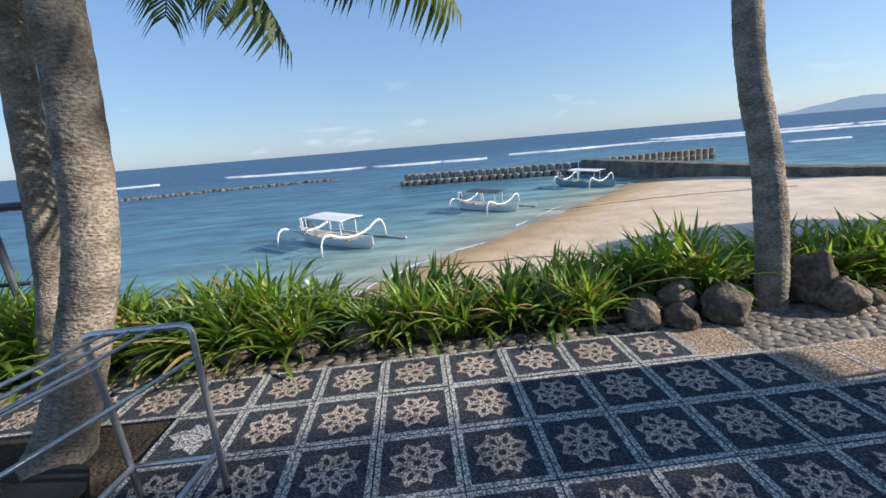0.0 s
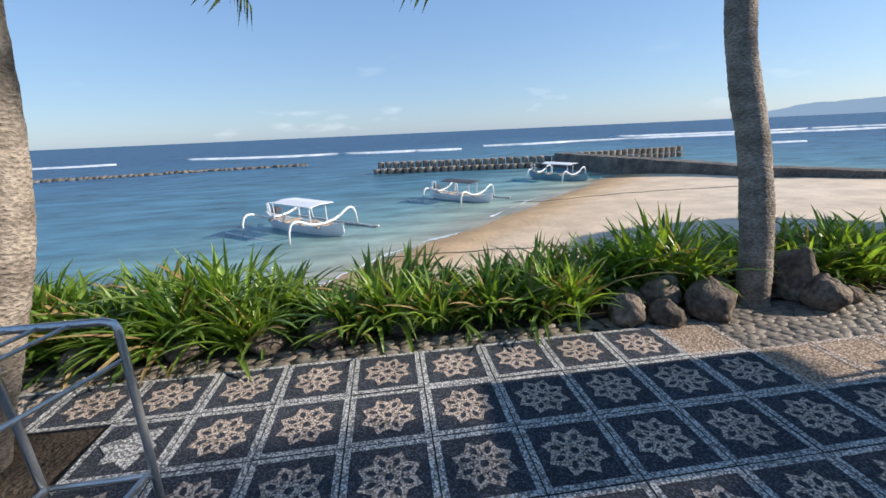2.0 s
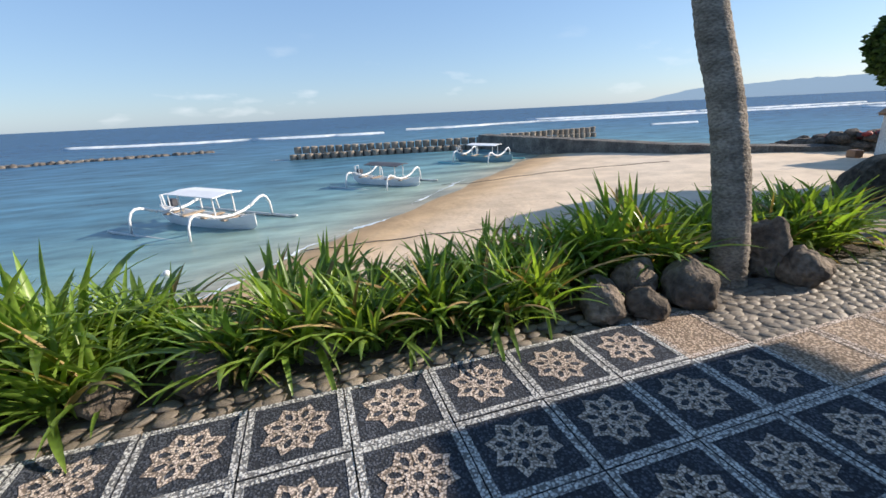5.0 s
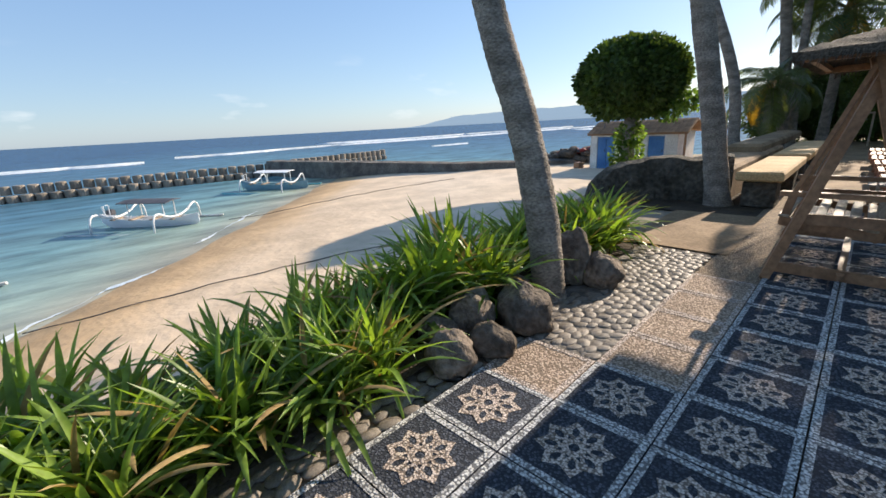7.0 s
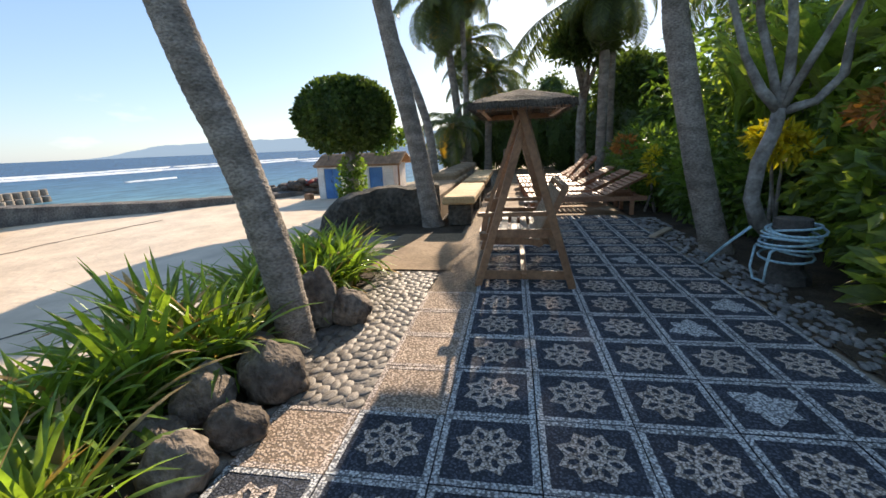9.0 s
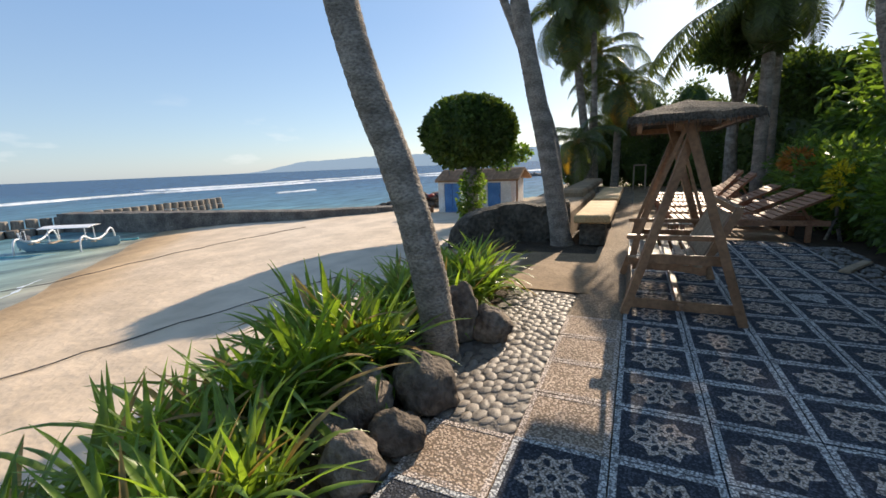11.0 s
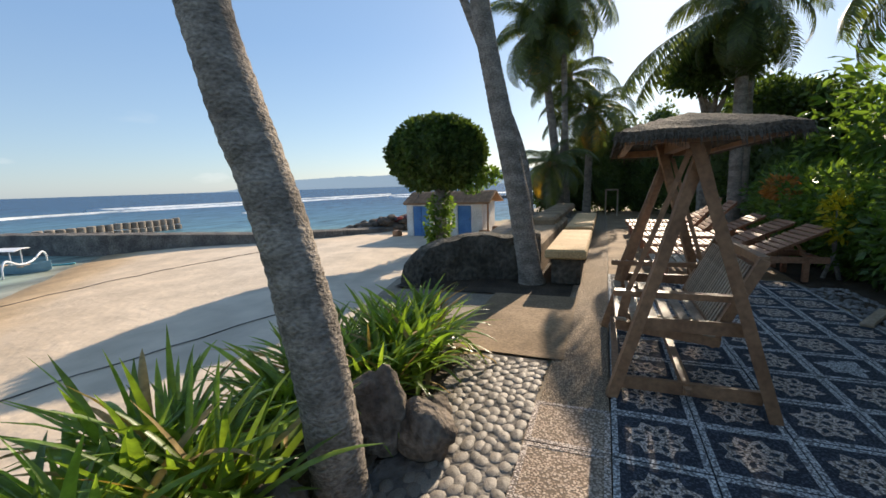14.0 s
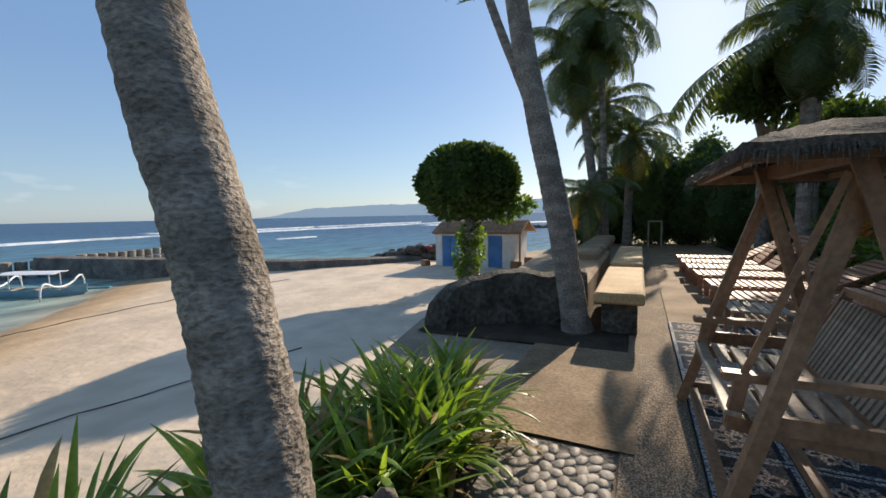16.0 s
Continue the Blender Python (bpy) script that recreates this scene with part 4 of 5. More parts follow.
# ---- leafy shrubs and trees ----
def leaf_cloud(blobs, n, size, seed, aspect=0.45, shell=0.55, droop=0.3):
    """Many small folded leaves filling the outer part of some ellipsoids."""
    rs = np.random.RandomState(seed)
    blobs = np.array(blobs, float)
    vol = (blobs[:, 3] * blobs[:, 4] * blobs[:, 5]) ** 0.67
    pick = rs.choice(len(blobs), n, p=vol / vol.sum())
    u = rs.normal(size=(n, 3))
    u /= np.linalg.norm(u, axis=1)[:, None]
    rad = shell + (1.04 - shell) * rs.rand(n) ** 0.6
    rad *= 1 + 0.10 * np.sin(u[:, 0] * 5 + seed) * np.cos(u[:, 1] * 6 + pick)
    c = blobs[pick, :3] + u * blobs[pick, 3:6] * rad[:, None]
    d = u + rs.normal(scale=0.7, size=(n, 3))
    d[:, 2] -= droop
    d /= np.linalg.norm(d, axis=1)[:, None]
    s = np.cross(d, rs.normal(size=(n, 3)))
    s /= np.linalg.norm(s, axis=1)[:, None]
    k = np.cross(d, s)
    ln = (size * (0.6 + 0.8 * rs.rand(n)))[:, None]
    w = ln * aspect * 0.5
    v = np.stack([c, c + d * ln * 0.45 + s * w + k * w * 0.35, c + d * ln, c + d * ln * 0.45 - s * w + k * w * 0.35], 1).reshape(-1, 3)
    b = Build()
    b.v = v.tolist()
    b.f = [f for i in range(n) for f in ((4 * i, 4 * i + 1, 4 * i + 2), (4 * i, 4 * i + 2, 4 * i + 3))]
    b.mi = [0] * len(b.f)
    return b


def shrub(x, y, blobs, n, size, m, label, seed, aspect=0.45, stems=True, z=0.0, shell=0.5):
    th = thing("shrub", pose(x, y, z), label, "shrub", "garden shrubs")
    part("foliage", leaf_cloud(blobs, n, size, seed, aspect, shell), m, th)
    rnd = random.Random(seed)
    if stems:
        for k in range(3):
            bx, by, bz = blobs[rnd.randrange(len(blobs))][:3]
            s = Build()
            s.tube([(rnd.uniform(-.1, .1), rnd.uniform(-.1, .1), -0.02), (bx * .4, by * .4, bz * .5), (bx, by, bz)], [0.025, 0.02, 0.01], 6)
            part("stem", s, M_BARK2, th)
    return th


def garden():
    rnd = random.Random(8)
    # clipped green mass behind the loungers
    k = 0
    for x, y, h, w in ((8.3, -4.0, 1.25, .75), (9.4, -4.0, 1.3, .8), (10.6, -3.9, 1.35, .85), (12.0, -4.0, 1.4, .9), (13.4, -4.4, 1.5, 1.0), (7.5, -4.3, 1.1, .65)):
        k += 1
        shrub(x, y, [(0, 0, h * .5, w, w * .8, h * .55), (w * .5, -.2, h * .45, w * .7, w * .7, h * .5), (-w * .4, .1, h * .4, w * .6, w * .6, h * .45)], 3400, 0.12, M_LEAF, "dense dark green shrub behind the loungers", 20 + k)
    for x, y, h, w in ((6.3, -4.7, 1.5, .9), (5.2, -4.4, 1.3, .8), (4.3, -4.2, 1.4, .8), (3.4, -4.2, 1.2, .7), (2.4, -4.4, 1.3, .8)):
        k += 1
        shrub(x, y, [(0, 0, h * .5, w, w * .8, h * .55), (w * .4, -.3, h * .7, w * .6, w * .6, h * .4), (-w * .5, .2, h * .4, w * .6, w * .6, h * .4)], 2600, 0.17, M_LEAF2, "leafy green garden shrub with glossy leaves", 20 + k, 0.5)
    shrub(6.75, -4.0, [(0, 0, 1.08, .3, .3, .16), (.1, .1, 1.22, .2, .2, .12)], 420, 0.13, M_LEAFY, "bright yellow croton among green shrubs", 61, 0.4)
    shrub(5.7, -4.2, [(0, 0, 1.4, .34, .3, .16)], 300, 0.1, M_LEAFO, "orange and green croton", 62, 0.4)
    shrub(9.2, -3.45, [(0, 0, .85, .16, .14, .2), (-.2, .05, .65, .1, .1, .14)], 260, 0.1, M_LEAFY, "small yellow croton beside the loungers", 63, 0.4)
    shrub(10.9, -3.4, [(0, 0, 1.1, .25, .2, .16)], 260, 0.11, M_LEAFO, "small orange croton beside the loungers", 64, 0.4)
    # broad leaves by the hose
    for x, y, s in ((4.45, -3.78, 0.9), (4.05, -3.6, 0.85), (4.95, -4.2, 1.2)):
        shrub(x, y, [(0, 0, .35 * s, .3 * s, .3 * s, .3 * s)], 130, 0.34, M_LEAF2, "broad-leaved ground plant beside the hose", int(70 + x * 9), 0.38, False)
    # tall growth that closes the garden
    for i in range(15):
        x = 3.0 + i * 1.35 + rnd.uniform(-.3, .3)
        y = -6.4 - rnd.uniform(0, 1.2)
        h = rnd.uniform(1.9, 2.7)
        shrub(x, y, [(0, 0, h * .45, 1.0, .9, h * .48), (.4, .2, h * .75, .8, .7, h * .3)], 2600, 0.22, M_LEAF if i % 3 else M_LEAF2, "tall tropical shrub closing the garden", 90 + i, 0.4)
    for i, (x, y, h) in enumerate(((18.3, -4.5, 3.0), (20.4, -3.4, 3.2), (21.6, -2.2, 3.3), (21.8, -1.0, 3.6), (17.0, -4.9, 3.0), (15.8, -5.1, 2.8), (22.4, 0.2, 3.3), (22.0, 1.4, 2.4), (23.0, -2.6, 4.2))):
        hedge = shrub(x, y, [(0, 0, h * .42, 1.1, 1.0, h * .45), (.2, -.4, h * .7, .9, .9, h * .35)], 3600, 0.17, M_TREE, "dark dense hedge at the path's end", 120 + i, 0.5)
        core = Build()
        core.blob((0, 0, h * .42), (.95, .88, h * .42), i, .2, 14, 9).blob((.2, -.4, h * .7), (.72, .72, h * .28), i + 9, .2, 12, 8)
        part("inner_foliage", core, M_TREE, hedge, "dark shaded inside of the hedge")
    # high bright growth over the shrubs, with large leaves
    for i, (x, y, h, r) in enumerate(((6.0, -5.3, 2.9, .95), (7.4, -5.6, 3.3, 1.0), (8.9, -5.2, 3.5, 1.0), (10.4, -5.5, 3.6, 1.1), (12.0, -5.2, 3.4, 1.1), (4.6, -5.6, 2.8, .95), (9.6, -6.6, 4.6, 1.2), (7.0, -7.0, 4.4, 1.2))):
        shrub(x, y, [(0, 0, h * .75, r, r, h * .3), (r * .5, .3, h * .5, r * .8, r * .7, h * .28), (-r * .6, .1, h * .6, r * .7, r * .7, h * .25), (0, -.2, h * .3, r * .8, r * .8, h * .28)], 1250, 0.24, M_LEAF2 if x < 9 else M_LEAF, "tall leafy tropical shrub with sunlit broad leaves", 140 + i, 0.36, shell=.35)


garden()


def shade_tree(x, y, h, r, seed):
    th = thing("shade_tree", pose(x, y, 0), "dark spreading broad-leaved tree added behind the loungers for its shade", "tree", "shade trees")
    t = Build()
    t.tube([(0, 0, -.03), (.1, .05, h * .4), (0, 0, h * .8)], [.2, .15, .1], 10)
    part("trunk", t, M_BARK2, th, smooth=True)
    rnd = random.Random(seed)
    lobes = [(rnd.uniform(-.6, .6) * r, rnd.uniform(-.6, .6) * r, h + rnd.uniform(-.35, .35) * r, r * rnd.uniform(.5, .7), r * rnd.uniform(.5, .7), r * rnd.uniform(.35, .5)) for _ in range(6)]
    for k, q in enumerate(lobes[:4]):
        b = Build()
        b.tube([(0, 0, h * .6), (q[0] * .5, q[1] * .5, h * .8), q[:3]], [.09, .06, .03], 7)
        part("limb", b, M_BARK2, th, smooth=True)
    part("crown", leaf_cloud(lobes, 5200, .17, seed, .5, .3), M_TREE, th)


# first crown is added and set high to shade the tiles by the swing
for i, (x, y, h, r) in enumerate(((16.4, -3.4, 4.2, 1.3), (16.6, -5.3, 3.2, 1.5), (18.5, -5.6, 3.4, 1.5))):
    shade_tree(x, y, h, r, 200 + i)


def banana(x, y, h, seed):
    rnd = random.Random(seed)
    th = thing("banana_plant", pose(x, y, 0), "banana plant with large upright bright green leaves", "plant", "banana plants")
    s = Build()
    s.tube([(0, 0, -0.02), (0.03, 0, h * .3), (0, 0.02, h * .55)], [0.09, 0.075, 0.05], 10)
    part("stem", s, M_LEAF2, th, "green fleshy stem", True)
    for i in range(8):
        a = rnd.uniform(0, 6.28)
        el = rnd.uniform(1.15, 1.55)
        ln, b = h * rnd.uniform(.42, .62), Build()
        p = Vector((0, 0, h * .5))
        side = Vector((-math.sin(a), math.cos(a), 0))
        vs = []
        for k in range(11):
            u = k / 10
            w = 0.14 * math.sin(math.pi * min(1, 0.04 + u * .96)) ** .6 + .006
            d = Vector((math.cos(a) * math.cos(el), math.sin(a) * math.cos(el), math.sin(el)))
            up = side.cross(d)
            j = 0.03 * noise.noise(Vector((u * 9, seed, i)))
            vs += [p + side * (w + j) - up * w * .3, p, p - side * (w - j) - up * w * .3]
            p = p + d * ln / 10
            el -= 0.07
        b.add(vs, [(3 * k + j, 3 * k + j + 1, 3 * k + 4 + j, 3 * k + 3 + j) for k in range(10) for j in (0, 1)])
        part("leaf", b, M_LEAF2, th)


for i, (x, y, h) in enumerate(((8.0, -4.4, 2.5), (7.3, -4.7, 2.8), (8.8, -4.5, 2.6), (6.0, -4.9, 2.5), (7.7, -4.9, 2.9))):
    banana(x, y, h, i + 3)


def frangipani():
    th = thing("frangipani_tree", pose(6.3, -3.62, 0), "frangipani tree with pale lichened forked branches", "tree")
    t = Build()
    t.tube([(0.16, -0.3, -.03), (0.1, -.2, .2), (0, .02, .36), (-.02, .12, .6), (0, .08, .95), (0, -.02, 1.25), (0, -.04, 1.45)], [.1, .085, .078, .07, .066, .062, .06], 12, True, lambda i, a: 1 + .1 * math.sin(3 * a + i * 1.3))
    part("trunk", t, M_BARK2, th, smooth=True)
    rnd = random.Random(4)
    start = Vector((0, -.04, 1.42))
    for k, (bends, r) in enumerate((
            (((.0, .14, 1.62), (.05, .3, 1.95), (.1, .46, 2.5)), .044),
            (((.05, -.1, 1.75), (.0, -.06, 2.1), (-.05, .05, 2.6)), .05),
            (((-.05, -.3, 1.5), (-.1, -.46, 1.72), (-.05, -.5, 2.2)), .042),
            (((.1, .02, 1.8), (.2, .14, 2.3), (.2, .2, 2.9)), .04),
            (((-.1, -.2, 1.9), (-.2, -.34, 2.3), (-.2, -.3, 2.8)), .036))):
        s = Build()
        tip = Vector(bends[-1]) + Vector((rnd.uniform(-.15, .15), rnd.uniform(-.15, .2), .4))
        s.tube([start, *bends, tip], [r * 1.15, r, r * .85, r * .7, r * .45], 9, True, lambda i, a: 1 + .1 * math.sin(2 * a + i * 2 + k))
        br = part("branch", s, M_BARK2, th, smooth=True)
        part("leaves", leaf_cloud([(*tip, .42, .42, .28)], 90, 0.26, 30 + k, .3, .2), M_LEAF2, br)


frangipani()


def beach_tree():
    x, y = 17.9, 5.2
    z = beach_z(x, y) - 0.05
    th = thing("round_tree", pose(x, y, z), "round clipped dark green tree on the sand", "tree")
    t = Build()
    t.tube([(0, 0, 0), (.03, 0, .8), (-.02, .05, 1.6), (0, 0, 2.6)], [.3, .24, .22, .2], 12)
    part("trunk", t, M_BARK2, th, smooth=True)
    h = 2.5 - z
    core = Build()
    core.blob((0, 0.12, h), (1.42, 1.42, 1.0), 3, 0.12, 16, 10)
    part("inner_crown", core, M_TREE, th, "dark shaded inside of the crown")
    part("crown", leaf_cloud([(0, 0.12, h, 1.8, 1.8, 1.32), (0, .7, h - .18, 1.3, 1.15, 1.0), (0, -.55, h + .1, 1.3, 1.15, 1.02), (.2, .1, h + .45, 1.0, 1.0, .95)], 15000, 0.17, 5, .7, .86, .1), M_TREE, th)
    part("side_shoot", leaf_cloud([(0, -1.9, h - .9, .5, .5, .35), (0, -1.3, h - 1.1, .5, .5, .4)], 700, 0.17, 6, .7, .1), M_LEAF, th)
    part("trunk_vine", leaf_cloud([(-.1, .1, .5, .4, .4, .55), (-.1, -.1, 1.2, .42, .42, .6), (0, 0, 1.8, .55, .55, .5), (-.1, .3, .9, .3, .35, .6)], 1700, 0.14, 7, .7, .4), M_LEAF, th, "climbing leaves hanging round the trunk")


beach_tree()


# ---- boats ----
def boat(x, y, az, s, hull_mat, roof_mat, float_mat, label, seed):
    th = thing("outrigger_boat", pose(x, y, SEA - 0.05, 2, 1.5, az) @ Matrix.Scale(s, 4), label, "boat", "outrigger fishing boats")
    n, half = 18, 2.0
    outer, inner = [], []
    for i in range(n + 1):
        u = -1 + 2 * i / n
        w = 0.33 * max(0.05, 1 - abs(u) ** 2.6)
        top = 0.37 + 0.20 * abs(u) ** 3
        keel = -0.22 + 0.42 * abs(u) ** 4
        outer.append([(half * u, -w, top), (half * u, -w * .86, top * .5), (half * u, -w * .4, keel + .06), (half * u, 0, keel), (half * u, w * .4, keel + .06), (half * u, w * .86, top * .5), (half * u, w, top)])
        k = max(0.0, w - .035)
        inner.append([(half * u, w - .035 if w > .05 else w * .6, top), (half * u, k * .8, top * .55), (half * u, k * .35, keel + .16), (half * u, -k * .35, keel + .16), (half * u, -k * .8, top * .55), (half * u, -(w - .035) if w > .05 else -w * .6, top)])
    h = Build()
    rows = [o + i for o, i in zip(outer, inner)]
    m = len(rows[0])
    h.v = [p for r in rows for p in r]
    h.f = [(i * m + k, i * m + (k + 1) % m, (i + 1) * m + (k + 1) % m, (i + 1) * m + k) for i in range(n) for k in range(m)] + [tuple(range(m)), tuple(n * m + k for k in reversed(range(m)))]
    h.mi = [0] * len(h.f)
    part("hull", h, hull_mat, th, smooth=False)
    for i, u in enumerate((-1.3, -0.55, 0.3, 1.1)):
        t = Build()
        t.box((u - .09, -.36, .36), (u + .09, .36, .40), None, .008)
        part("thwart", t, M_SLAT, th)
    for u in (-1.25, 1.15):
        b = Build()
        b.tube([(u, -.75, .60), (u, -.4, .50), (u, 0, .46), (u, .4, .50), (u, .75, .60)], .04, 9)
        beam = part("cross_beam", b, M_WHITE, th, smooth=True)
        for sg in (-1, 1):
            a = Build()
            a.tube([(u, sg * .6, .55), (u, sg * .85, .67), (u, sg * 1.05, .75), (u, sg * 1.2, .76), (u, sg * 1.32, .69), (u, sg * 1.41, .5), (u, sg * 1.45, .12)], [.042, .04, .04, .038, .036, .034, .034], 9)
            part("outrigger_arm", a, M_WHITE, beam, smooth=True)
    for sg in (-1, 1):
        f = Build()
        f.tube([(-2.35, sg * 1.45, .10), (-2.1, sg * 1.45, .07), (0, sg * 1.45, .06), (1.9, sg * 1.45, .08), (2.15, sg * 1.45, .12)], [.025, .045, .05, .045, .04], 10)
        part("outrigger_float", f, float_mat, th, smooth=True)
    for px in (-.55, .85):
        for py in (-.34, .34):
            p = Build()
            p.tube([(px, py, .45), (px, py, 1.05)], .022, 7)
            part("canopy_post", p, M_WHITE, th)
    r = Build()
    r.add([(-.85, -.5, 1.04), (-.85, 0, 1.08), (-.85, .5, 1.04), (1.1, -.5, 1.04), (1.1, 0, 1.08), (1.1, .5, 1.04)] + [(-.85, -.5, 1.065), (-.85, 0, 1.11), (-.85, .5, 1.065), (1.1, -.5, 1.065), (1.1, 0, 1.11), (1.1, .5, 1.065)],
          [(0, 1, 4, 3), (1, 2, 5, 4), (6, 9, 10, 7), (7, 10, 11, 8), (0, 6, 7, 1), (1, 7, 8, 2), (3, 4, 10, 9), (4, 5, 11, 10), (0, 3, 9, 6), (2, 8, 11, 5)])
    part("canopy", r, roof_mat, th, "flat canopy roof")
    e = Build()
    e.tube([(-1.9, .1, .5), (-1.95, .1, .85)], .03, 6).tube([(-1.7, -.12, .5), (-1.7, -.12, .9), (-1.7, .12, .9), (-1.7, .12, .5)], .018, 6)
    part("stern_frame", e, M_WHITE, th)
    mo = Build()
    mo.box((-1.95, .22, .42), (-1.7, .42, .68), None, .05).tube([(-1.85, .32, .45), (-2.2, .4, .0)], .025, 6)
    part("outboard_motor", mo, M_TARP, th, "dark outboard motor")


boat(-1.95, 12.5, -41, 1.03, M_WHITE, M_WHITE, M_BAMBOO, "white outrigger fishing boat with a white canopy in the shallows", 1)
boat(4.5, 17.1, -47, 0.92, M_WHITE, M_TARP, M_BAMBOO, "white outrigger fishing boat with a dark canopy in the shallows", 2)
boat(11.6, 22.5, -52, 1.0, M_TEAL, M_WHITE, M_TURQ, "pale teal outrigger boat with a white canopy by the sand", 3)


def rope(pts, label, r=0.012):
    b = Build()
    b.tube(pts, r, 6)
    solid("mooring_rope", b, M_ROPE, label, "rope", "mooring ropes", smooth=True)


def sand_line(ax, ay, bx, by, n=26):
    return [(ax + (bx - ax) * i / n, ay + (by - ay) * i / n, max(SEA + .02, beach_z(ax + (bx - ax) * i / n, ay + (by - ay) * i / n)) + 0.02 + 0.01 * math.sin(i * 1.7)) for i in range(n + 1)]


rope(sand_line(6.6, 15.3, 16.5, 13.0), "dark mooring rope lying across the sand")
rope(sand_line(0.9, 8.2, 9.5, 5.6), "dark mooring rope lying across the sand")
bo = Build()
bo.tube([(0, 0, -.02), (0, 0, .05), (0, 0, .1)], [.05, .08, .03], 10)
solid("buoy", bo, M_WHITE, "small white buoy floating near the sand", "buoy", smooth=True, at=pose(-1.9, 7.9, SEA))


# ---- hut on the beach ----
def hut():
    gz = beach_z(22.6, 6.5) - 0.03
    th = thing("beach_hut", pose(22.0, 6.7, gz), "small whitewashed beach hut with blue doors and a tiled roof", "hut")
    H = 0.42 - gz
    t = 0.12

    def wall(name, x0, x1, y0, y1, z1=H, label=""):
        b = Build()
        b.box((x0, y0, 0), (x1, y1, z1), None, 0.01)
        return part(name, b, M_LIME, th, label)

    # front wall with two door openings
    wall("front_wall", 0, t, -2.0, -1.45)
    wall("front_wall", 0, t, -0.75, 0.75)
    wall("front_wall", 0, t, 1.65, 2.0)
    for y0, y1 in ((-1.45, -0.75), (0.75, 1.65)):
        b = Build()
        b.box((0, y0, 1.55), (t, y1, H), None, .01)
        part("lintel", b, M_LIME, th)
        n = 2 if y1 - y0 > .8 else 1
        for k in range(n):
            d = Build()
            w = (y1 - y0) / n
            d.box((.03, y0 + w * k + .01, 0.02), (.07, y0 + w * (k + 1) - .01, 1.55), None, .006)
            for z in (.25, .8, 1.35):
                d.box((.012, y0 + w * k + .04, z), (.03, y0 + w * (k + 1) - .04, z + .07), None, .004)
            dr = part("door", d, M_BLUE, th, "faded blue plank door")
            hd = Build()
            hd.box((-.01, y0 + w * k + .06, .85), (.012, y0 + w * k + .09, .97), None, .004)
            part("door_handle", hd, M_RAIL, dr)
    wall("back_wall", 2.3, 2.3 + t, -2.0, 2.0)
    wall("side_wall", t, 2.3, -2.0, -2.0 + t)
    wall("side_wall", t, 2.3, 2.0 - t, 2.0)
    ro = Build()
    e = H - .02
    ro.add([(-.14, -2.4, e - .04), (-.14, 2.1, e - .04), (1.2, 2.1, e + .5), (1.2, -2.4, e + .5), (2.8, -2.4, e - .04), (2.8, 2.1, e - .04)] + [(-.14, -2.4, e + .04), (-.14, 2.1, e + .04), (1.2, 2.1, e + .59), (1.2, -2.4, e + .59), (2.8, -2.4, e + .04), (2.8, 2.1, e + .04)],
           [(0, 1, 2, 3), (3, 2, 5, 4), (6, 9, 8, 7), (9, 10, 11, 8), (0, 6, 7, 1), (4, 5, 11, 10), (0, 3, 9, 6), (3, 4, 10, 9), (1, 7, 8, 2), (2, 8, 11, 5)])
    roof = part("roof", ro, M_TILE, th, "weathered brown tiled roof")
    tb = Build()
    tb.box((-.12, -.13, 0), (.12, .13, .025), None, .008)
    tile = tb.mesh("roof_tile", M_TILE)
    for i in range(8):
        for k in range(17):
            u = i / 8
            part("roof_tile", tile, None, roof, at=Matrix.Translation((-.1 + 1.25 * u, -2.25 + .265 * k, e + .05 + .53 * (u + .04))) @ Matrix.Rotation(-math.atan2(.55, 1.55), 4, "Y"))
    for px, py in ((-.08, -2.3),):
        p = Build()
        p.tube([(px, py, 0), (px, py, e)], .05, 8)
        part("roof_post", p, M_WOOD, th)
    an = Build()
    an.tube([(.4, 1.5, e + .2), (.4, 1.5, e + .75)], .02, 6).tube([(.4, 1.3, e + .6), (.4, 1.7, e + .6)], .012, 5).tube([(.4, 1.35, e + .72), (.4, 1.65, e + .72)], .012, 5)
    part("aerial", an, M_RAIL, th)


hut()


